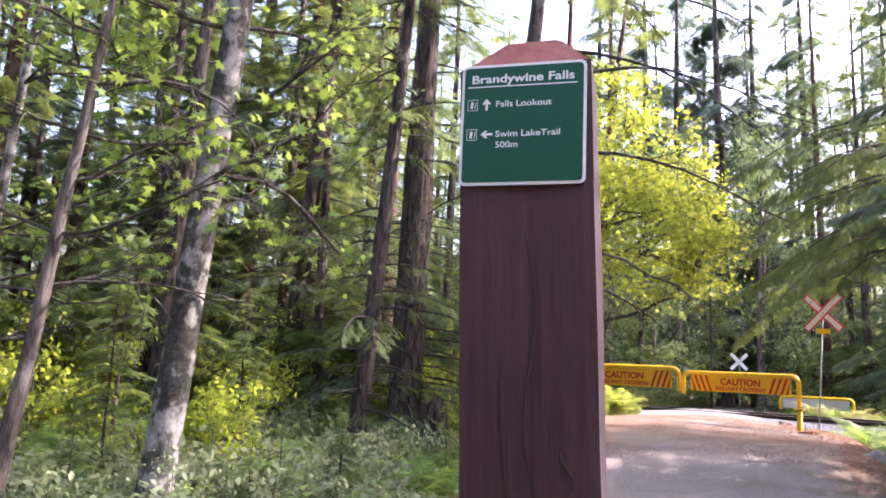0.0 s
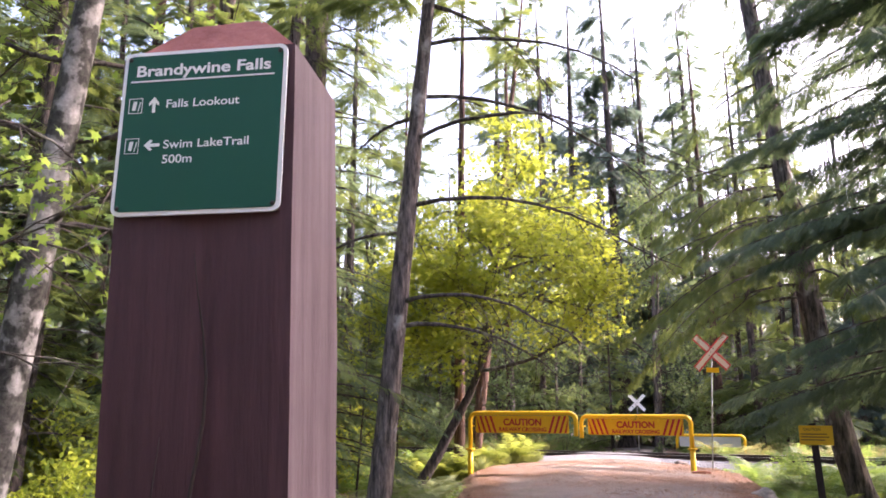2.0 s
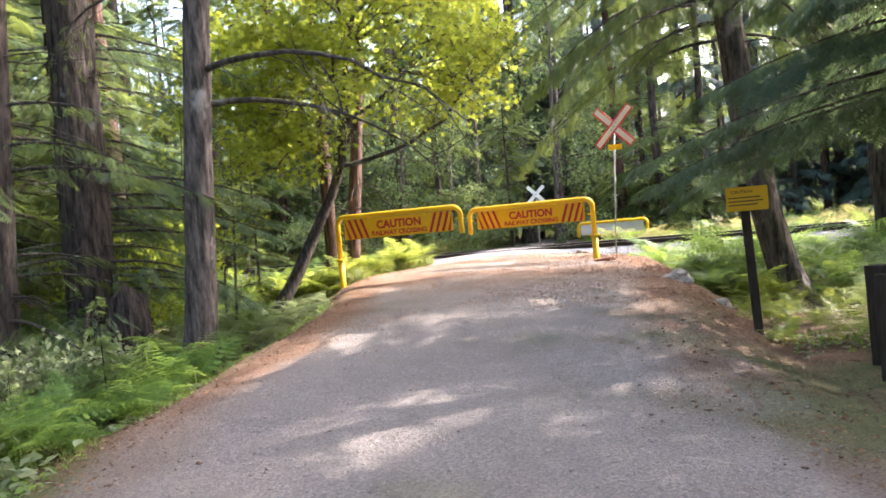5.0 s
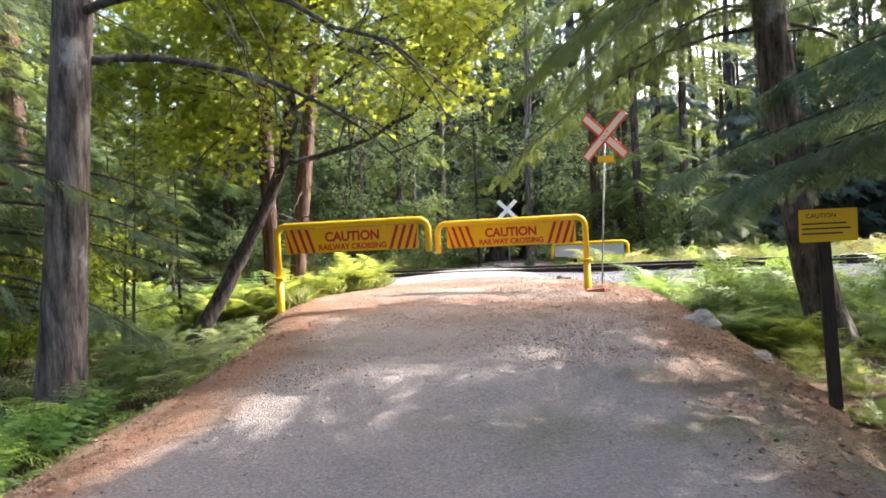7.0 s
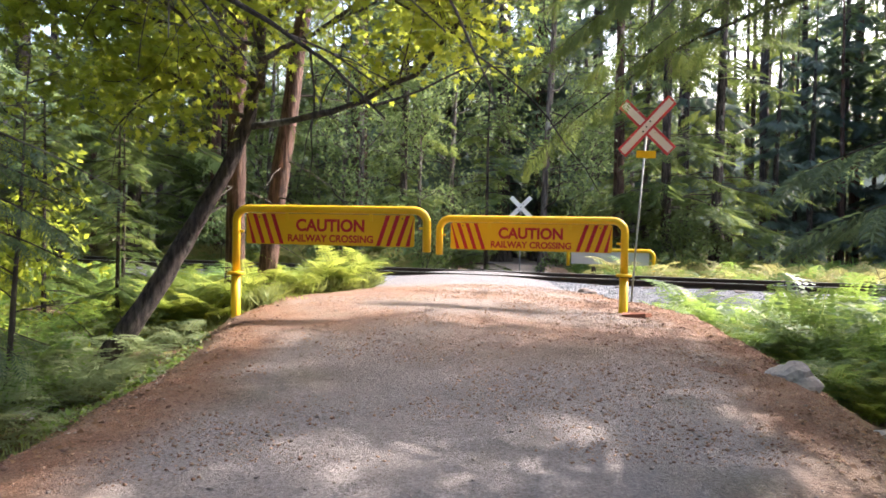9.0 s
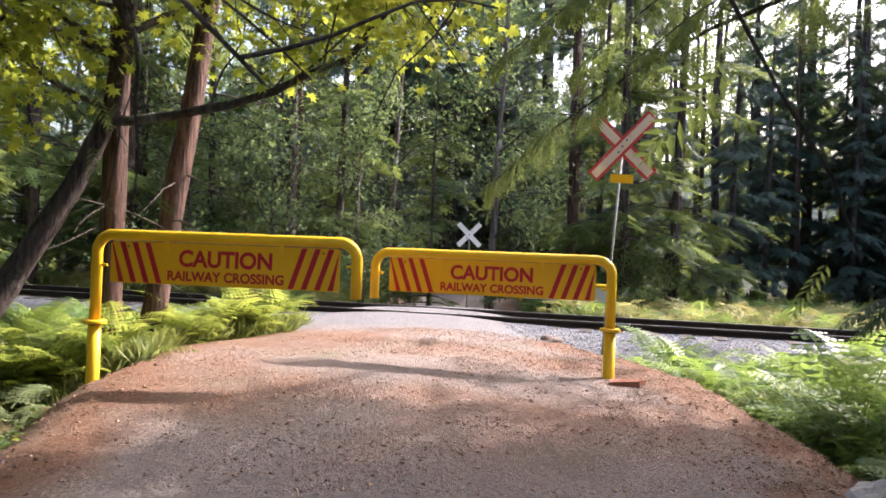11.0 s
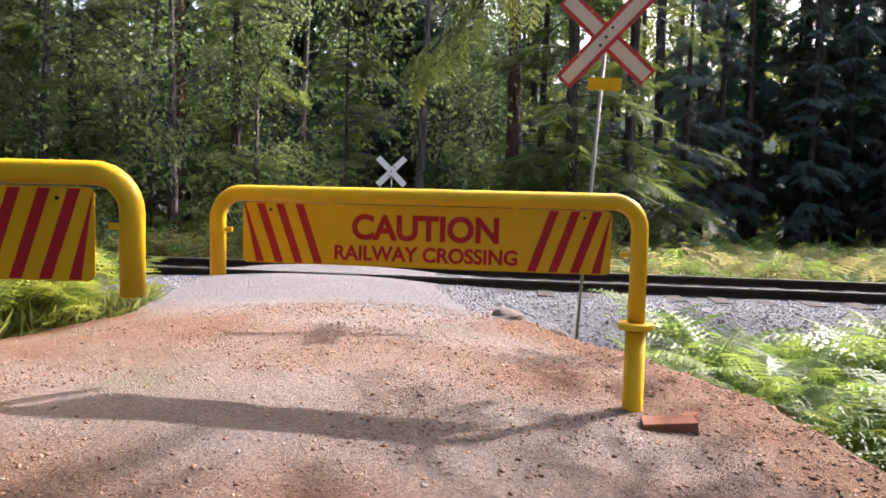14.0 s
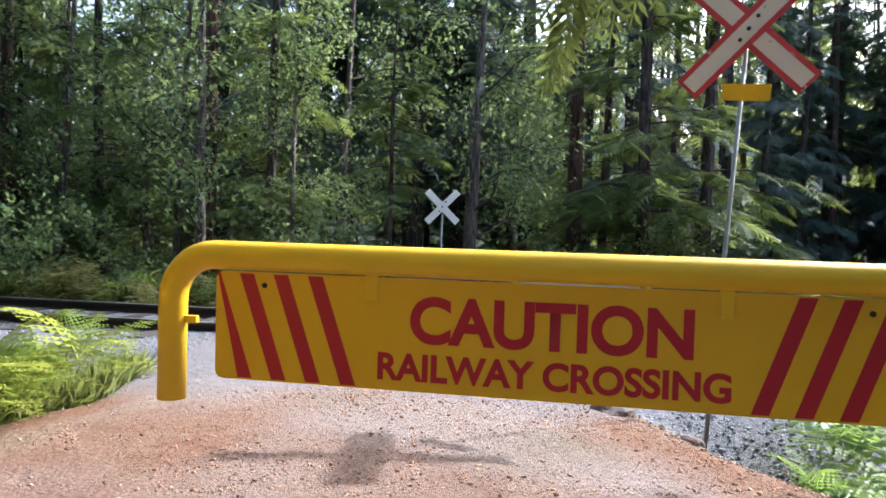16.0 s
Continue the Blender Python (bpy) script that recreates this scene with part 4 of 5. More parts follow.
def leafage(tips, per, shape, size, rng, reach, flat=0.5):
    T = np.array([t[0] for t in tips])
    D = np.array([t[1] for t in tips])
    P = np.repeat(T, per, 0)
    n = len(P)
    P = P + rng.normal(0, reach, (n, 3)) * np.array((1, 1, 0.55))
    W = np.repeat(D, per, 0) * 0.4 + rng.normal(0, 0.7, (n, 3)) - np.array((0, 0, 0.25))
    U = np.tile((0, 0, 1.0), (n, 1)) + rng.normal(0, flat, (n, 3))
    return spread(shape, P, W, U, size * rng.uniform(0.6, 1.2, n))


def stand(name, meshes, x, y, label, category, group="", turn=0.0, sink=0.05, labels=("", "", "")):
    ob = empty(name, x, y, height(x, y) - sink, turn)
    tagged(ob, label, category, group)
    for part_name, me, text in zip(("trunk", "branchwork", "crown"), meshes, labels):
        tagged(child(part_name, me, ob, text), kind="" if part_name == "trunk" else "stuff")
    return ob


def build_near_trees():
    rng = np.random.default_rng(21)
    # grey-trunked fir beside the track, with bare forked limbs reaching over it
    P, R = stem(0.19, 19, (0.085, 0.0), rng, 0.02)
    trunk, wood, crown = Bag(), Bag(), Bag()
    trunk.add(*tube(P, R, 16, 0.035, rng))
    tips, limb_meshes = [], []
    for z, a, L in ((3.15, 5, 2.3), (3.55, -30, 2.8), (5.2, -12, 3.6), (6.4, -40, 3.6), (7.2, 15, 3.8), (4.7, 170, 1.5), (6.8, 140, 1.8), (8.2, -5, 3.6), (9.0, 40, 3.2)):
        w = np.array((math.cos(radians(a)), math.sin(radians(a)), 0.1))
        o, L = along(P, z), L * 1.2
        t = np.linspace(0, 1, 9)
        B = o + w * (L * t)[:, None] + np.array((0, 0, 1.0)) * (0.1 * L * t - 0.5 * L * t ** 2)[:, None] + rng.normal(0, 0.03, (9, 3)) * t[:, None]
        limb = Bag()
        limb.add(*tube(B, 0.036 * (1 - t) + 0.007, 7, closed=False))
        limb_meshes.append(limb.mesh("limb", M_twig, True))
        for s in rng.uniform(0.3, 1, 6):
            q = np.array([np.interp(s, t, B[:, k]) for k in range(3)])
            grow(q, w + rng.normal(0, 0.6, 3) - np.array((0, 0, 0.3)), L * 0.35, 0.009, 1, rng, wood, tips, -0.3, 2)
    c2 = conifer(rng, 19, 0.05, (0.085, 0), 8.5, 2.6, 46, 16, SPRAY_FAR, 0.42, M_needle_light, M_bark_grey, dead=0)
    crown.add(*leafage(tips[::2], 1, SPRAY, 0.13, rng, 0.06))
    stand("fir_tree", (trunk.mesh("trunk", M_bark_grey, True), wood.mesh("branchwork", M_twig), crown.mesh("crown", M_needle_light)), -0.02, 11.3,
          "grey-barked fir with bare drooping limbs beside the track", "tree", "trees along the track")
    near_fir = scene.objects["fir_tree"]
    tagged(child("treetop", c2[2], near_fir), kind="stuff")
    for me in limb_meshes:
        child("limb", me, near_fir, "bare grey limb")
    # pale blotched trunk in the undergrowth
    P, R = stem(0.15, 15, (0.075, 0.02), rng, 0.05)
    trunk, wood, crown, tips = Bag(), Bag(), Bag(), []
    trunk.add(*tube(P, R, 14, 0.03, rng))
    for z in (3.2, 3.9, 4.6, 5.4, 6.3, 7.4, 8.5, 9.6):
        for _ in range(2):
            a = rng.uniform(0, 6.28)
            grow(along(P, z), np.array((math.cos(a), math.sin(a), 0.15)), rng.uniform(1.0, 1.8), 0.024, 2, rng, wood, tips, 0.0, 3)
    crown.add(*leafage(tips, 1, LOBED, 0.1, rng, 0.16))
    stand("alder_tree", (trunk.mesh("trunk", M_bark_pale, True), wood.mesh("branchwork", M_twig), crown.mesh("crown", M_maple_green)), -2.24, 4.75,
          "slim alder with pale blotched grey bark", "tree", "trees along the track")
    # leaning maple that spreads over the gate
    trunk, wood, crown, tips = Bag(), Bag(), Bag(), []
    spine = np.array([(-0.25, -0.1, -0.2), (0.1, 0.0, 0.35), (0.45, 0.1, 0.9), (0.8, 0.2, 1.55), (1.15, 0.25, 2.2), (1.4, 0.25, 2.8), (1.5, 0.2, 3.6), (1.65, 0.2, 4.6), (1.9, 0.2, 5.6)])
    tt = np.linspace(0, 8, 33)
    P = np.stack([np.interp(tt, range(9), spine[:, k]) for k in range(3)], -1)
    trunk.add(*tube(P, np.linspace(0.135, 0.035, 33), 12, 0.05, rng))
    for k, w, L in ((21, (0.9, -0.9, 0.3), 2.1), (23, (1.0, 0.3, 0.4), 2.4), (25, (0.9, -0.6, 0.4), 2.3), (26, (-0.6, -0.5, 0.5), 1.4), (27, (1, 0.0, 0.25), 2.6), (28, (0.4, -0.9, 0.4), 1.9), (29, (1.0, -0.5, 0.5), 2.3), (30, (-0.5, 0.4, 0.7), 1.3), (31, (0.9, 0.1, 0.6), 2.2), (32, (0.5, -0.3, 0.9), 1.8), (22, (-0.5, -0.8, 0.3), 1.4)):
        grow(P[k], np.array(w, float), L, 0.035, 3, rng, wood, tips, 0.02, 3, 2.95)
    # a long limb that arches up over the gate
    limb = np.array([(1.38, 0.25, 2.72), (2.0, 0.15, 2.8), (2.64, 0.08, 3.02), (3.2, 0.0, 3.32), (3.63, -0.15, 3.8), (3.9, -0.2, 4.4)])
    tt = np.linspace(0, 5, 21)
    B = np.stack([np.interp(tt, range(6), limb[:, k]) for k in range(3)], -1) + rng.normal(0, 0.012, (21, 3))
    wood.add(*tube(B, np.linspace(0.045, 0.014, 21), 8, 0.06, rng))
    for k in range(5, 21, 2):
        grow(B[k], np.array((rng.uniform(-0.2, 1.0), rng.uniform(-0.9, 0.9), rng.uniform(0.2, 0.9))), rng.uniform(0.7, 1.2), 0.012, 1, rng, wood, tips, 0.05, 3)
    # leafy sprays towards the wood
    for k, w, L in ((22, (-1, -0.5, 0.35), 1.9), (24, (-1, 0.1, 0.5), 2.1), (26, (-0.9, -0.8, 0.4), 2.0), (28, (-1, -0.2, 0.6), 2.0), (30, (-0.6, -0.9, 0.5), 1.8), (20, (-0.7, -0.7, 0.5), 1.6)):
        grow(P[k], np.array(w, float), L, 0.026, 3, rng, wood, tips, 0.02, 3)
    keep = [t for t in tips if t[0][2] > (2.5 if t[0][0] < 1.4 else 3.0) and t[0][0] < 4.3]
    crown.add(*leafage(keep, 5, LOBED, 0.125, rng, 0.22))
    stand("vine_maple", (trunk.mesh("trunk", M_bark, True), wood.mesh("branchwork", M_twig), crown.mesh("crown", M_maple)), 0.35, 15.2,
          "leaning vine maple with bright yellow-green leaves", "tree", "trees along the track")
    # slender maples near the trail post
    for x, y, lean, h, mat in ((-3.2, 4.1, (0.14, 0.0), 6.5, M_bark_grey), (-4.6, 5.2, (0.1, -0.02), 7.5, M_bark_pale)):
        trunk, wood, crown, tips = Bag(), Bag(), Bag(), []
        P, R = stem(0.075, h, lean, rng, 0.12, 22, 1.3)
        trunk.add(*tube(P, R, 10, 0.05, rng))
        for z in np.linspace(1.7, h * 0.95, 12):
            for _ in range(2):
                a = rng.uniform(0, 6.28)
                grow(along(P, z), np.array((math.cos(a), math.sin(a), 0.1)), rng.uniform(0.9, 1.6), 0.016, 2, rng, wood, tips, 0.0, 3)
        crown.add(*leafage([q for q in tips if q[0][2] > 2.3][::2], 1, LOBED, 0.13, rng, 0.18))
        stand("vine_maple", (trunk.mesh("trunk", mat, True), wood.mesh("branchwork", M_twig), crown.mesh("crown", M_maple_green)), x, y,
              "slender vine maple with broad light green leaves", "tree", "maples in the undergrowth")
    # two cedar stems behind the gate
    for (x, y, r, lean) in ((1.28, 17.9, 0.15, (0.01, 0.0)), (1.62, 18.3, 0.15, (0.12, 0.1))):
        stand("cedar_tree", conifer(rng, 16, r, lean, 4.5, 2.0, 40, 12, SPRAY_FAR, 0.45, M_needle_light, M_bark_red, dead=10, sides=14), x, y,
              "reddish-barked cedar with thin dead twigs behind the gate", "tree", "cedars behind the gate")
    # hemlock with a leaning trunk and long drooping boughs on the far verge
    stand("hemlock_tree", conifer(rng, 22, 0.235, (-0.09, 0.03), 3.9, 3.5, 58, 40, SPRAY, 0.25, M_needle_light, M_bark_grey, 0.5, 6, sides=16, hang=0.9, half_open=2.85, bow=0.32,
                                  low=np.array([4.1, 4.3, 4.5, 4.7, 4.9, 5.0, 5.1, 5.3, 5.5])), 8.2, 13.0,
          "hemlock with rough bark and drooping boughs over the verge", "tree", "trees along the track")
    stand("fir_tree", conifer(rng, 18, 0.2, (0.0, 0.0), 2.5, 4.1, 104, 46, SPRAY, 0.36, M_needle, M_bark, 0.28, 4, sides=14, half_open=3.0, power=0.4, hang=0.3,
                              low=np.concatenate([np.linspace(2.5, 4.6, 12), np.linspace(4.9, 9.6, 32)])), 9.2, 9.2,
          "dark fir with dense layered boughs beside the fence", "tree", "trees along the track")
    stand("hemlock_tree", conifer(rng, 17, 0.2, (-0.02, 0.03), 5.2, 3.7, 50, 28, SPRAY, 0.27, M_needle_light, M_bark, 0.3, 4, sides=14, hang=0.7, half_open=2.9,
                                  low=np.array([5.0, 5.2, 5.4, 5.7, 6.0, 6.3])), 11.6, 15.0,
          "hemlock with long light green boughs above the ferns", "tree", "trees along the track")
    # dark trunks on the shaded side
    for x, y, r, lean, bark in ((-1.65, 12.6, 0.34, (0.01, 0.0), M_bark), (-2.2, 11.2, 0.16, (0.07, 0), M_bark), (-4.5, 13.9, 0.22, (0.07, 0), M_bark), (-3.1, 15.6, 0.16, (0.04, 0.0), M_bark_grey), (-6.4, 12.2, 0.2, (0.04, 0), M_bark), (-5.9, 17.5, 0.26, (0.03, 0), M_bark_red)):
        stand("fir_tree", conifer(rng, rng.uniform(17, 22), r, lean, 2.4, 2.5, 66, 26, SPRAY, 0.24, M_needle if r > 0.2 else M_needle_light, bark, 0.34, 26, sides=14, power=0.5, hang=0.3, low=np.linspace(0.9, 2.6, 18 if r > 0.3 else 8), half_open=0.7 if r > 0.3 else None), x, y,
              "dark-trunked fir with dead lower twigs in the undergrowth", "tree", "dark firs in the undergrowth")
    # broken stump
    bm = bmesh.new()
    bmesh.ops.create_cone(bm, cap_ends=True, segments=22, radius1=0.34, radius2=0.24, depth=1.0)
    bmesh.ops.subdivide_edges(bm, edges=bm.edges[:], cuts=2)
    for v in bm.verts:
        k = 1 + 0.18 * noise.noise(v.co * 4)
        v.co = Vector((v.co.x * k, v.co.y * k, v.co.z + 0.45 + (0.25 * noise.noise(v.co * 6) if v.co.z > 0.4 else 0)))
    ob = new("tree_stump", from_bm("tree_stump", bm, M_bark))
    ob.matrix_basis = pose(-1.0, 11.9, height(-1.0, 11.9) - 0.05)
    tagged(ob, "dark charred tree stump among ferns", "stump")
    # saplings
    for x, y, h in ((0.0, 13.6, 3.2), (-0.6, 13.2, 3.6), (-0.3, 14.4, 2.8)):
        wood, crown, tips, trunk = Bag(), Bag(), Bag(), Bag()
        tips = []
        P, R = stem(0.028, h, (0.05, 0.0), rng, 0.1, 14, 1.2)
        trunk.add(*tube(P, R, 6))
        for z in np.linspace(0.8, h * 0.95, 8):
            a = rng.uniform(0, 6.28)
            grow(along(P, z), np.array((math.cos(a), math.sin(a), 0.4)), rng.uniform(0.4, 0.8), 0.009, 1, rng, wood, tips, 0.05, 3)
        crown.add(*leafage(tips, 2, LOBED, 0.07, rng, 0.1))
        stand("maple_sapling", (trunk.mesh("trunk", M_twig, True), wood.mesh("branchwork", M_twig), crown.mesh("crown", M_maple)), x, y,
              "thin maple sapling with sparse light green leaves", "sapling", "saplings on the bank")


build_near_trees()


def build_forest():
    rng = np.random.default_rng(77)
    protos = []
    specs = [
        ("fir_tree", dict(tall=20, r=0.2, lean=(0.01, 0), crown_from=5, reach=2.8, limbs=60, per_metre=9, shape=SPRAY_FAR, size=0.56, needle=M_needle, bark=M_bark, dead=24, sides=9, knots=4)),
        ("fir_tree", dict(tall=17, r=0.16, lean=(-0.02, 0.01), crown_from=1.2, reach=2.6, limbs=72, per_metre=9, shape=SPRAY_FAR, size=0.54, needle=M_needle_light, bark=M_bark, dead=6, sides=8, knots=4)),
        ("hemlock_tree", dict(tall=23, r=0.24, lean=(0.0, 0.02), crown_from=7, reach=3.0, limbs=56, per_metre=9, shape=SPRAY_FAR, size=0.58, needle=M_needle, bark=M_bark_red, dead=34, sides=9, knots=4)),
        ("young_fir", dict(tall=7, r=0.07, lean=(0, 0), crown_from=0.3, reach=1.7, limbs=52, per_metre=16, shape=SPRAY_FAR, size=0.36, needle=M_needle_light, bark=M_bark, dead=0, sides=6, knots=4)),
        ("spruce_tree", dict(tall=18, r=0.24, lean=(0, 0.01), crown_from=2.2, reach=2.6, limbs=66, per_metre=13, shape=SPRAY_FAR, size=0.6, needle=M_needle_dark, bark=M_bark, dead=12, sides=9, knots=4, hang=0.4)),
    ]
    for name, kw in specs:
        protos.append((name, conifer(rng, **kw), "dark conifer in the dense wood"))
    for mat, tall in ((M_alder, 12), (M_alder, 9)):
        P, R = stem(0.12, tall, (0.03, 0.02), rng, 0.1)
        trunk, wood, crown, tips = Bag(), Bag(), Bag(), []
        trunk.add(*tube(P, R, 9, 0.04, rng))
        for z in np.linspace(1.6, tall * 0.95, 17):
            a = rng.uniform(0, 6.28)
            grow(along(P, z), np.array((math.cos(a), math.sin(a), 0.35)), rng.uniform(1.2, 2.2) * (1.15 - z / tall * 0.6), 0.03, 2, rng, wood, tips, 0.06, 3)
        crown.add(*leafage(tips, 3, OVAL, 0.14, rng, 0.3))
        protos.append(("alder_tree", (trunk.mesh("trunk", M_bark_grey, True), wood.mesh("branchwork", M_twig), crown.mesh("crown", mat)), "slim alder with small green leaves in the wood"))
    first = {}
    placed = []

    def plant(k, x, y, s):
        name, meshes, label = protos[k]
        m = pose(x, y, height(x, y) - 0.1, 0, 0, rng.uniform(0, 360)) @ Matrix.Scale(s, 4)
        placed.append((x, y))
        if k not in first:
            ob = stand(name, meshes, x, y, label, "tree", "trees of the wood")
            first[k] = ob
            ob.matrix_basis = pose(x, y, height(x, y) - 0.1)
        else:
            copy_thing(first[k], m)

    def free(x, y, gap):
        return all((x - a) ** 2 + (y - b) ** 2 > gap * gap for a, b in placed)

    # the alder straight beyond the crossing
    plant(5, 9.1, 29.4, 1.0)
    plant(3, 7.3, 29.2, 0.85)
    kinds_far = (0, 1, 2, 5, 1, 6, 2, 5)
    tries = 0
    count = 0
    while count < 62 and tries < 4000:
        tries += 1
        t, s = rng.uniform(-34, 34), 5.5 + 24 * rng.random() ** 1.5
        x = TRACK_MID[0] + TRACK_WAY[0] * t + TRACK_SIDE[0] * s
        y = TRACK_MID[1] + TRACK_WAY[1] * t + TRACK_SIDE[1] * s
        if t > 4 and s < 15:
            continue
        if not free(x, y, 1.7) or (5.0 < x < 11 and s < 7.5):
            continue
        k = kinds_far[rng.integers(len(kinds_far))]
        if t > 4:
            k = (0, 2, 4, 4, 2)[rng.integers(5)]
        plant(k, x, y, rng.uniform(0.55, 0.8) if t > 4 else rng.uniform(0.75, 1.2))
        count += 1
    # leafy edge on the other side of the road
    for i in range(16):
        t, s = -17 + i * 0.95, 6.5 + 4.0 * rng.random()
        x, y = TRACK_MID[0] + TRACK_WAY[0] * t + TRACK_SIDE[0] * s, TRACK_MID[1] + TRACK_WAY[1] * t + TRACK_SIDE[1] * s
        if not inside(x, y):
            plant((5, 6, 1, 6)[i % 4], x, y, rng.uniform(0.65, 1.0))
    # dense dark edge of the wood down the line
    for i in range(20):
        t, s = 5 + i * 1.4, 13.0 + 3.5 * rng.random()
        plant((4, 4, 2, 4)[i % 4], TRACK_MID[0] + TRACK_WAY[0] * t + TRACK_SIDE[0] * s, TRACK_MID[1] + TRACK_WAY[1] * t + TRACK_SIDE[1] * s, rng.uniform(0.5, 0.64))
    for i in range(15):
        t, s = 7 + i * 1.9, 18.5 + 4.0 * rng.random()
        plant((4, 2, 4)[i % 3], TRACK_MID[0] + TRACK_WAY[0] * t + TRACK_SIDE[0] * s, TRACK_MID[1] + TRACK_WAY[1] * t + TRACK_SIDE[1] * s, rng.uniform(0.95, 1.2))
    for i in range(9):
        t, s = 8 + i * 2.2, 16.5 + 2.0 * rng.random()
        plant((4, 0)[i % 2], TRACK_MID[0] + TRACK_WAY[0] * t + TRACK_SIDE[0] * s, TRACK_MID[1] + TRACK_WAY[1] * t + TRACK_SIDE[1] * s, rng.uniform(0.9, 1.15))
    for x, y, s in ((-5.2, 15.6, 0.95), (-7.2, 13.4, 1.0), (-3.9, 17.6, 0.9), (-8.6, 9.8, 0.95), (-6.0, 20.4, 1.05), (-9.6, 17.2, 1.1)):
        plant(1, x, y, s)
    count = tries = 0
    while count < 72 and tries < 4000:
        tries += 1
        x, y = -3.4 - 24 * rng.random() ** 1.3, rng.uniform(1.0, 34)
        if track_offset(x, y) > -4 or not free(x, y, 1.6) or (x > -7 and y < 13):
            continue
        plant((0, 1, 2, 0, 6, 3, 2)[rng.integers(7)], x, y, rng.uniform(0.75, 1.15))
        count += 1
    count = tries = 0
    while count < 17 and tries < 3000:
        tries += 1
        x, y = 11.5 + 20 * rng.random(), rng.uniform(-4, 14)
        if track_offset(x, y) > -5.0 or not free(x, y, 2.2):
            continue
        if y - 0.315 * (x - 5) > 7.5:
            continue
        plant((0, 1, 2, 6)[rng.integers(4)], x, y, rng.uniform(0.8, 1.15))
        count += 1
    # unseen firs added on the right to shade the trail post and shoulder
    for x, y in ((8.6, 2.6), (11.5, 4.4), (10.0, 0.4), (12.6, 7.2)):
        plant(1, x, y, 1.1)
    # unseen trees behind the start, added to enclose the sky light
    for x, y in ((-4, -7), (-8, -3), (0.5, -12), (5, -14), (9, -9), (12, -6), (-10, -10), (3, -20), (-3, -16), (8, -18), (14, -14)):
        plant((0, 2, 1)[rng.integers(3)], x, y, rng.uniform(0.9, 1.1))
    for x, y, s in ((-0.2, 17.5, 0.5), (-1.5, 18.5, 0.6), (-2.5, 17.2, 0.7), (-0.8, 20.0, 0.55), (-3.6, 6.2, 0.35), (-4.6, 8.0, 0.5), (-3.4, 9.2, 0.4)):
        plant(3, x, y, s)
    for _ in range(22):
        y = rng.uniform(4.5, 12.5)
        plant(3, float(np.interp(y, ROAD_Y, ROAD_L)) - 1.0 - 2.6 * rng.random(), y, rng.uniform(0.1, 0.2))
    # tall firs that close the view down the track
    for x, y, s in ((8.0, 47.0, 1.6), (11.0, 49.0, 1.7), (14.0, 47.0, 1.65), (17.0, 50.0, 1.75), (20.5, 48.0, 1.7)):
        plant(1, x, y, s)
    for x, y, s in ((3.5, 43.0, 1.6), (6.4, 40.0, 1.5), (8.2, 42.5, 1.6), (10.4, 40.5, 1.65), (12.6, 42.0, 1.5), (16.0, 43.5, 1.6), (19.5, 41.0, 1.45)):
        plant(4, x, y, s)
    # trees added beyond the ferns only to cast shade over the track
    for x, y, s in ((14.4, 14.9, 0.9), (16.8, 16.2, 0.95)):
        plant(4, x, y, s)
    plant(2, 12.6, 15.7, 0.95)
    for x, y, s in ((-8.0, 26.0, 1.5), (-6.0, 29.5, 1.5), (-11.5, 23.5, 1.5), (-3.6, 31.5, 1.5), (-10.0, 30.5, 1.6)):
        plant(1, x, y, s)
    # far woods, a thick belt of leaves and stems; lighter needles imitate haze
    n = 22000
    a = rng.uniform(0, 2 * np.pi, n)
    d = rng.uniform(33, 52, n)
    x, y = 4 + d * np.cos(a), 14 + d * np.sin(a)
    z = 20 * rng.random(n) ** 1.4 * (0.7 + 0.3 * np.sin(a * 23) * np.sin(a * 9 + 1))
    k = (np.abs(track_offset(x, y)) > 3.5) & (land(x, y)[1] < 0.5)
    P = np.stack([x, y, z], -1)[k]
    n = len(P)
    bag = Bag()
    bag.add(*spread(SPRAY_FAR, P, rng.normal(0, 1, (n, 3)) - np.array((0, 0, 0.5)), np.tile((0, 0, 1.0), (n, 1)) + rng.normal(0, 0.4, (n, 3)), rng.uniform(0.9, 2.1, n)))
    tagged(new("far_woods", bag.mesh("far_woods", M_needle_light)), "distant woods, needle colour lightened for haze", "woods", kind="stuff")
    bag = Bag()
    for _ in range(240):
        a, d = rng.uniform(0, 6.28), rng.uniform(30, 55)
        x, y = 4 + d * math.cos(a), 14 + d * math.sin(a)
        if abs(track_offset(x, y)) < 6:
            continue
        bag.add(*tube([(x, y, -0.5), (x + rng.normal(0, 0.2), y, 9), (x + rng.normal(0, 0.4), y, 20)], [rng.uniform(0.12, 0.28), 0.12, 0.03], 6, closed=False))
    # added ring that glows dimly to paint haze in the gaps between trees
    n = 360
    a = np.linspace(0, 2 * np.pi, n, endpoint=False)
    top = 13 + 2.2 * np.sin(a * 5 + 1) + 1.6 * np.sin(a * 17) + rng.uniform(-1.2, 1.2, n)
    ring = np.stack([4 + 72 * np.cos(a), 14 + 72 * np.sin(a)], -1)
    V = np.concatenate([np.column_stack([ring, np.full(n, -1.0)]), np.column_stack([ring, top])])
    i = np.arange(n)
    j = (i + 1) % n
    haze = mesh_of("backdrop", V, np.stack([i, j, n + j, n + i], -1), M_haze_glow)
    tagged(new("backdrop", haze), "glowing ring that paints pale haze between the trees", "backdrop", kind="structure")
    tagged(new("far_trunks", bag.mesh("far_trunks", M_bark, True)), "dark tree trunks deep in the wood", "woods", kind="stuff")


build_forest()

# ---- ferns and undergrowth ----


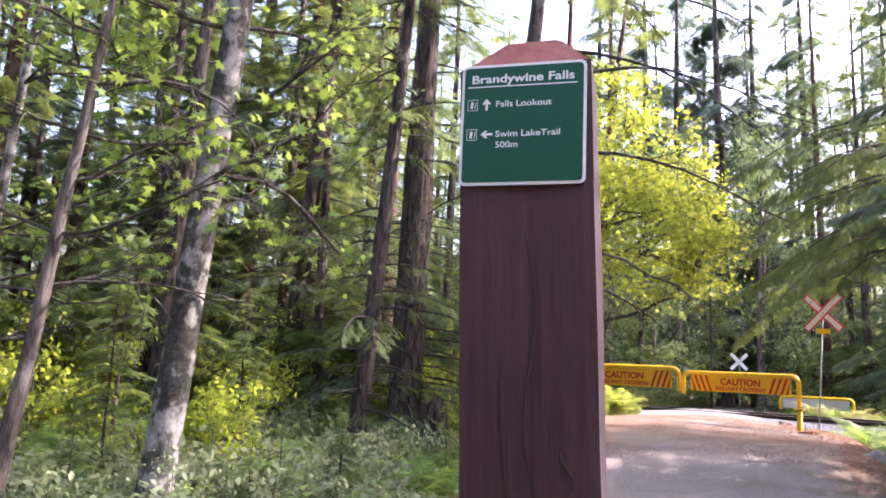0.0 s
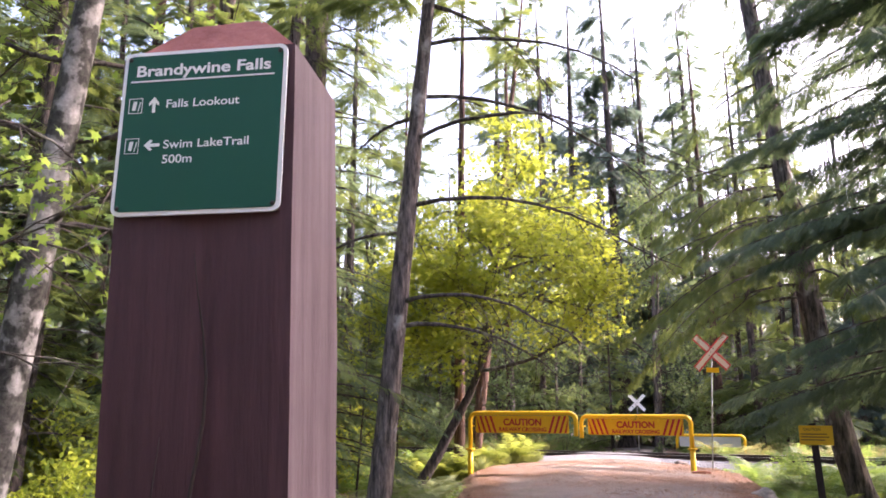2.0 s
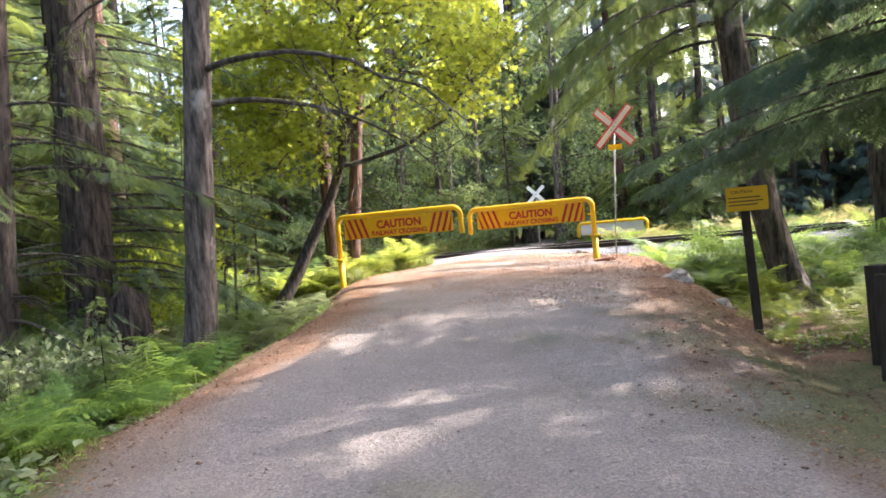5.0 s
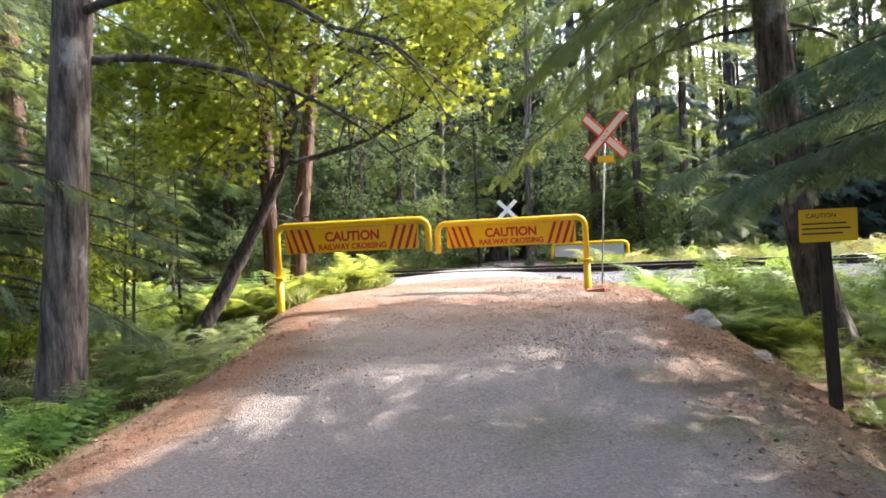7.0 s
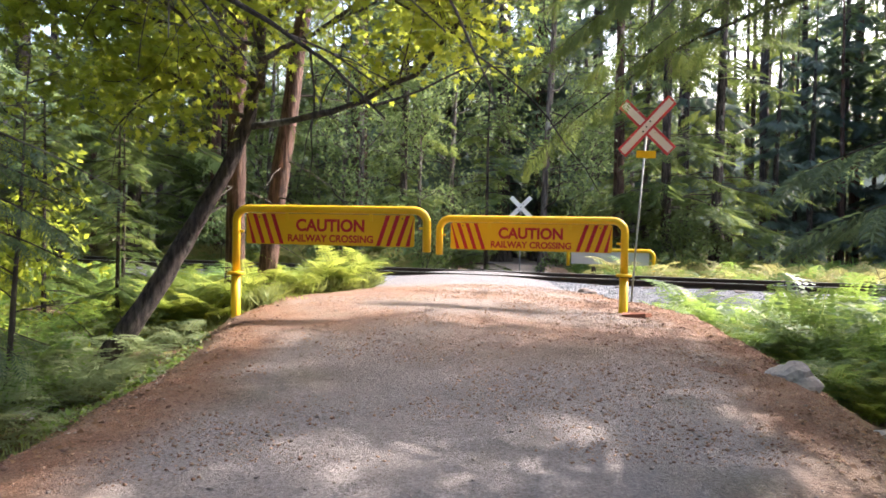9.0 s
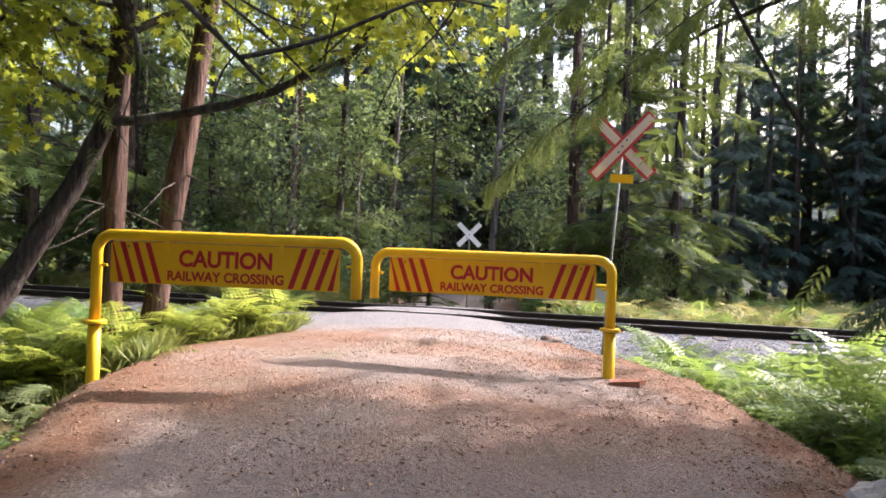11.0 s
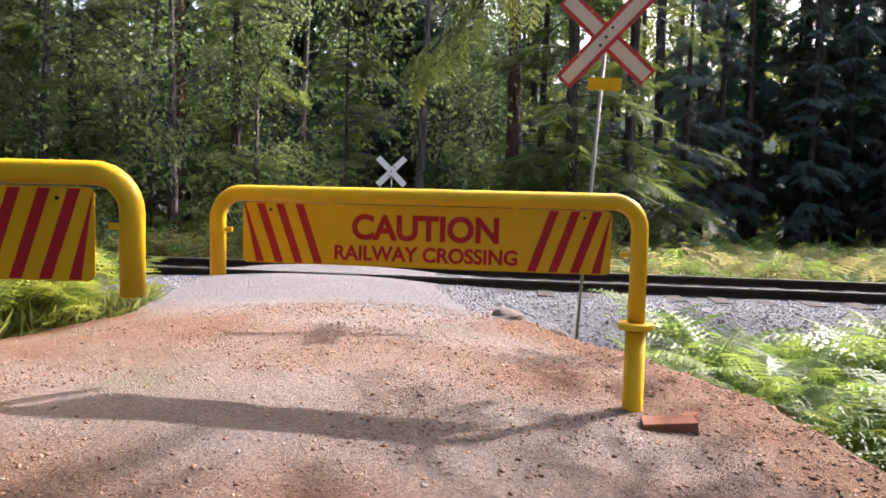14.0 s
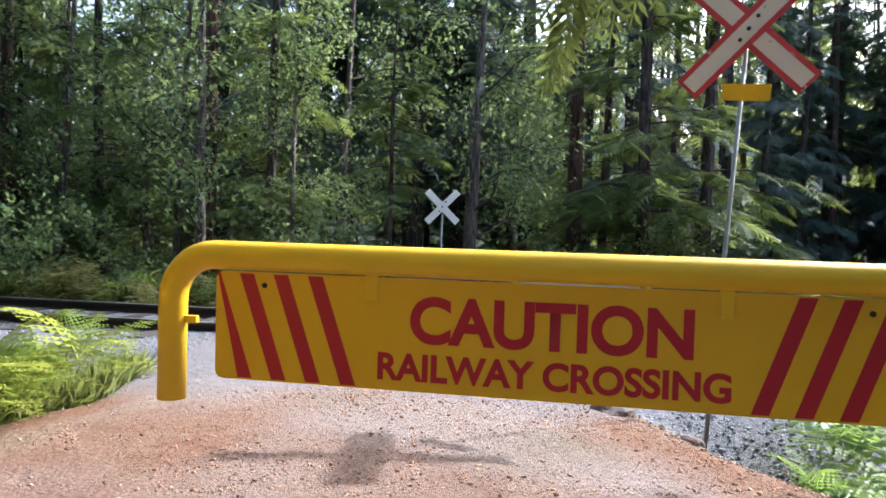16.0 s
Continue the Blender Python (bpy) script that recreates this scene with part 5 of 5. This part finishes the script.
def fern_fronds(rng, count, size, steep=0.0):
    """Poses of the fronds of one fern."""
    out = []
    for i in range(count):
        a = 360 * i / count + rng.uniform(-25, 25)
        out.append(pose(0, 0, size * rng.uniform(0.05, 0.6), rng.uniform(0, 36) + steep, rng.uniform(-14, 14), a) @ Matrix.Scale(size * rng.uniform(0.7, 1.15), 4))
    return out


FROND_MESH = {}


def fern(x, y, size, rng, mat, label, steep=0.0):
    if mat.name not in FROND_MESH:
        FROND_MESH[mat.name] = mesh_of("frond", BRACKEN[0], BRACKEN[1], mat)
    f = empty("fern", x, y, height(x, y) - 0.02, rng.uniform(0, 360))
    tagged(f, label, "fern", "ferns by the track")
    for m in fern_fronds(rng, int(rng.integers(8, 13)), size, steep):
        child("frond", FROND_MESH[mat.name], f, "", m)


def fern_carpet(name, X, Y, size, mat, rng, label, fronds=9, shape=PLAIN):
    bag = Bag()
    Z = land(X, Y)[0]
    n = len(X) * fronds
    a = rng.uniform(0, 2 * np.pi, n)
    tilt = rng.uniform(0.05, 0.75, n)
    way = np.stack([np.cos(a) * np.cos(tilt), np.sin(a) * np.cos(tilt), np.sin(tilt)], -1)
    up = np.tile((0, 0, 1.0), (n, 1)) + rng.normal(0, 0.2, (n, 3))
    P = np.repeat(np.stack([X, Y, Z], -1), fronds, 0) + rng.normal(0, 0.05, (n, 3)) * np.array((1, 1, 0))
    P[:, 2] += rng.uniform(0.05, 0.6, n) * np.repeat(np.broadcast_to(size, (len(X),)), fronds)
    bag.add(*spread(shape, P, way, up, np.repeat(np.broadcast_to(size, (len(X),)), fronds) * rng.uniform(0.6, 1.15, n)))
    tagged(new(name, bag.mesh(name, mat)), label, "ferns", kind="stuff")


def build_ferns():
    rng = np.random.default_rng(9)
    # single ferns on the verges
    n = 0
    while n < 130:
        y = rng.uniform(9.5, 18.0)
        x = np.interp(y, ROAD_Y, ROAD_R) + 0.75 + 2.6 * rng.random() ** 1.4
        if track_offset(x, y) > -2.9:
            continue
        # nearer ferns get the lit copy in place of real sun
        fern(x, y, rng.uniform(0.35, 0.62) * (0.5 if y < 12.6 else 1.0), rng, M_fern_sun_painted if y < 13.2 or rng.random() < 0.2 else M_fern, "green bracken fern on the verge", 8.0)
        n += 1
    for _ in range(46):
        y = rng.uniform(6.5, 16.0)
        x = np.interp(y, ROAD_Y, ROAD_L) - 0.6 - 1.3 * rng.random()
        fern(x, y, rng.uniform(0.35, 0.62), rng, M_fern_pale if y > 11.5 else M_fern, "small fern on the road bank")
    for _ in range(96):
        y = rng.uniform(17.2, 21.2)
        x = np.interp(y, ROAD_Y, ROAD_L) - 0.2 - 2.2 * rng.random()
        fern(x, y, rng.uniform(0.5, 0.82), rng, M_fern_sun_painted, "bracken fern behind the gate with sunlight painted in", 8.0)
    X = rng.uniform(7, 17, 640)
    Y = rng.uniform(6, 19.5, 640)
    s = track_offset(X, Y)
    k = (s < -2.9) & ~inside(X, Y) & (X > np.interp(Y, ROAD_Y, ROAD_R) + 1.0)
    size = rng.uniform(0.7, 1.05, 640) * (0.88 + 0.25 * ripple(X, Y, 1.3))
    k &= ~((X < 8.7) & (Y > 10.5) & (Y < 13.3))
    a, b = k & (Y > 12), k & (Y <= 12)
    fern_carpet("fern_bed", X[a], Y[a], size[a], M_fern, rng, "green bracken covering the low ground", 9, LITE)
    fern_carpet("sunlit_fern_bed", X[b], Y[b], size[b] * 0.62, M_fern_sun_painted, rng, "bracken behind the fence, yellow-green painted as sunlight", 9, LITE)
    # beyond the rails
    t = rng.uniform(-16, 26, 700)
    s = rng.uniform(2.8, 7.5, 700)
    X, Y = TRACK_MID[0] + TRACK_WAY[0] * t + TRACK_SIDE[0] * s, TRACK_MID[1] + TRACK_WAY[1] * t + TRACK_SIDE[1] * s
    k = ~inside(X, Y)
    dry = rng.random(700) < 0.5
    fern_carpet("fern_bank", X[k & ~dry], Y[k & ~dry], 0.8, M_fern, rng, "green ferns along the far side of the rails")
    fern_carpet("dry_fern_bank", X[k & dry], Y[k & dry], 0.9, M_fern_dry_sun, rng, "yellowing ferns along the far side of the rails, lightened to paint sunlight")
    t, s = rng.uniform(-22, -5.5, 220), rng.uniform(-5.5, -2.9, 220)
    X, Y = TRACK_MID[0] + TRACK_WAY[0] * t + TRACK_SIDE[0] * s, TRACK_MID[1] + TRACK_WAY[1] * t + TRACK_SIDE[1] * s
    k = ~inside(X, Y)
    fern_carpet("fern_patch", X[k], Y[k], 0.7, M_fern, rng, "sunlit bracken beside the rails", 7, LITE)
    t, s = rng.uniform(-16, 26, 420), rng.uniform(7, 16, 420)
    X, Y = TRACK_MID[0] + TRACK_WAY[0] * t + TRACK_SIDE[0] * s, TRACK_MID[1] + TRACK_WAY[1] * t + TRACK_SIDE[1] * s
    k = ~inside(X, Y)
    fern_carpet("wood_edge_ferns", X[k], Y[k], 0.8, M_fern, rng, "ferns at the foot of the far trees")
    X, Y = rng.uniform(-9, 0.6, 420), rng.uniform(3, 19, 420)
    k = X < np.interp(Y, ROAD_Y, ROAD_L) - 0.9
    fern_carpet("wood_ferns", X[k], Y[k], rng.uniform(0.4, 0.75, k.sum()), M_fern, rng, "ferns under the trees")


build_ferns()


def build_shrubs():
    rng = np.random.default_rng(31)

    def shrub(x, y, tall, wide, leaf, size, label, per=3):
        wood, crown, tips = Bag(), Bag(), []
        for _ in range(7):
            a = rng.uniform(0, 6.28)
            grow(np.array((rng.normal(0, 0.05), rng.normal(0, 0.05), -0.03)), np.array((math.cos(a) * wide, math.sin(a) * wide, 1.0)), tall * rng.uniform(0.6, 1.0), 0.01, 2, rng, wood, tips, 0.0, 3)
        crown.add(*leafage(tips, per, OVAL, size, rng, 0.1))
        ob = empty("shrub", x, y, height(x, y))
        tagged(ob, label, "shrub", "shrubs in the undergrowth")
        tagged(child("stemwork", wood.mesh("stemwork", M_twig), ob), kind="stuff")
        tagged(child("foliage", crown.mesh("foliage", leaf), ob), kind="stuff")
        return ob

    spots = []
    while len(spots) < 28:
        y = rng.uniform(3.2, 11.0)
        x = np.interp(y, ROAD_Y, ROAD_L) - (1.25 if y < 7.5 else 1.9) - 3.0 * rng.random()
        if any((x - a) ** 2 + (y - b) ** 2 < 0.16 for a, b in spots):
            continue
        spots.append((x, y))
        shrub(x, y, rng.uniform(0.5, 0.85), 0.9, M_shrub, rng.choice((0.08, 0.12)), "low shrub with pale grey-green leaves", 3)
    for x, y in ((-2.6, 16.5), (-4.2, 10.5), (-3.3, 7.6), (-1.8, 14.8), (-5.4, 6.4), (-6.5, 9.0)):
        shrub(x, y, rng.uniform(1.2, 2.0), 0.6, M_maple, 0.09, "tall bush with light green leaves", 3)
    # bushes added deeper in the wood; yellow leaves stand in for sunlit ground
    first = shrub(-7.6, 14.5, 2.2, 0.8, M_maple, 0.17, "tall added bush, yellow-green leaves standing in for sunlit ground", 4)
    for x, y in ((-9.5, 16.5), (-6.2, 19.5), (-11.5, 13.0), (-8.4, 21.0), (-4.6, 21.5), (-10.5, 9.5), (-12.5, 18.5), (-3.0, 19.0), (-8.0, 11.0), (-13.5, 10.5), (-5.2, 15.2), (-7.0, 17.0), (-10.4, 12.0)):
        copy_thing(first, pose(x, y, height(x, y), 0, 0, rng.uniform(0, 360)) @ Matrix.Scale(rng.uniform(0.75, 1.25), 4))
    for x, y in ((5.2, 28.5), (10.6, 28.2), (13.6, 28.0), (2.0, 30.0), (-0.5, 29.0), (6.4, 30.5), (12.2, 29.8)):
        shrub(x, y, rng.uniform(1.6, 2.4), 0.7, M_alder, 0.12, "leafy bush at the edge of the wood", 3)
    # short grass and leaf litter on the verges
    n = 2600
    y = rng.uniform(1.5, 17.5, n)
    side = (rng.random(n) < 0.6) | (y < 11)
    l, r = np.interp(y, ROAD_Y, ROAD_L), np.interp(y, ROAD_Y, ROAD_R)
    x = np.where(side, l - 0.42 - 1.5 * rng.random(n) ** 1.1, r + 0.75 + 1.2 * rng.random(n))
    keep = ripple(x, y, 2.3) + 0.5 * ripple(y, x, 5.1) > -0.25
    x, y = x[keep], y[keep]
    n = len(x)
    P = np.stack([x, y, land(x, y)[0]], -1)
    blade = np.array([(-0.06, 0, 0), (0.06, 0, 0), (0.03, 0.6, 0.1), (0.0, 1, 0.0)]), np.array([(0, 1, 2), (0, 2, 3)])
    P = np.repeat(P, 4, 0) + rng.normal(0, 0.03, (4 * n, 3)) * np.array((1, 1, 0))
    bag = Bag()
    bag.add(*spread(blade, P, np.tile((0, 0, 1.0), (4 * n, 1)) + rng.normal(0, 0.5, (4 * n, 3)), rng.normal(0, 1, (4 * n, 3)), rng.uniform(0.03, 0.09, 4 * n)))
    tagged(new("verge_grass", bag.mesh("verge_grass", M_grass)), "short grass and weeds along the track's edges", "grass", kind="stuff")
    # creeping broad-leaved plants on both verges
    for name, mat, n, label in (("creeping_plants", M_maple_green, 2600, "low green broad-leaved plants on the verges"), ("pale_creepers", M_shrub, 1800, "low grey-green weeds on the verges")):
        y = rng.uniform(1.5, 16.5, n)
        left = rng.random(n) < 0.62
        l, r = np.interp(y, ROAD_Y, ROAD_L), np.interp(y, ROAD_Y, ROAD_R)
        x = np.where(left, l - 0.4 - 2.0 * rng.random(n) ** 1.3, r + 0.95 + 1.6 * rng.random(n))
        k = (ripple(x, y, 1.6) + 0.5 * ripple(y, x, 3.9) + rng.normal(0, 0.3, n) > 0) & (left | (y > 9))
        x, y = x[k], y[k]
        m = 5 * len(x)
        P = np.repeat(np.stack([x, y, land(x, y)[0] + 0.03], -1), 5, 0) + rng.normal(0, 0.05, (m, 3)) * np.array((1, 1, 0.35))
        bag = Bag()
        bag.add(*spread(OVAL, P, rng.normal(0, 1, (m, 3)) * np.array((1, 1, 0.3)), np.tile((0, 0, 1.0), (m, 1)) + rng.normal(0, 0.35, (m, 3)), rng.uniform(0.035, 0.085, m)))
        tagged(new(name, bag.mesh(name, mat)), label, "plants", kind="stuff")
    n = 3600
    y = rng.uniform(17.0, 21.0, n)
    x = np.interp(y, ROAD_Y, ROAD_L) - 0.1 - 1.9 * rng.random(n) ** 1.2
    P = np.stack([x, y, land(x, y)[0]], -1)
    P = np.repeat(P, 4, 0) + rng.normal(0, 0.04, (4 * n, 3)) * np.array((1, 1, 0))
    bag = Bag()
    thin = blade[0] * np.array((0.13, 1, 1)), blade[1]
    bag.add(*spread(thin, P, np.tile((0, 0, 1.0), (4 * n, 1)) + rng.normal(0, 0.45, (4 * n, 3)), rng.normal(0, 1, (4 * n, 3)), rng.uniform(0.12, 0.32, 4 * n)))
    tagged(new("tall_grass", bag.mesh("tall_grass", M_grass)), "tall sunlit grass behind the gate", "grass", kind="stuff")
    n = 5000
    y = rng.uniform(2, 19, n)
    l, r = np.interp(y, ROAD_Y, ROAD_L), np.interp(y, ROAD_Y, ROAD_R)
    x = np.where(rng.random(n) < 0.5, l - 1.2 + 1.3 * rng.random(n), r - 0.3 + 2.0 * rng.random(n))
    P = np.stack([x, y, land(x, y)[0] + 0.008], -1)
    bag = Bag()
    bag.add(*spread(OVAL, P, rng.normal(0, 1, (n, 3)) * np.array((1, 1, 0.15)), np.tile((0, 0, 1.0), (n, 1)) + rng.normal(0, 0.25, (n, 3)), rng.uniform(0.02, 0.06, n)))
    tagged(new("leaf_litter", bag.mesh("leaf_litter", M_litter)), "dry brown fallen leaves on the verges", "leaves", kind="stuff")


M_grass = leaf_material("verge_grass", (0.09, 0.13, 0.035), (0.2, 0.25, 0.075), (0.42, 0.44, 0.14), 0.5, 0.45)
M_litter = leaf_material("dry_leaves", (0.07, 0.035, 0.015), (0.2, 0.1, 0.045), (0.36, 0.22, 0.1), 0.7, 0.2)
build_shrubs()
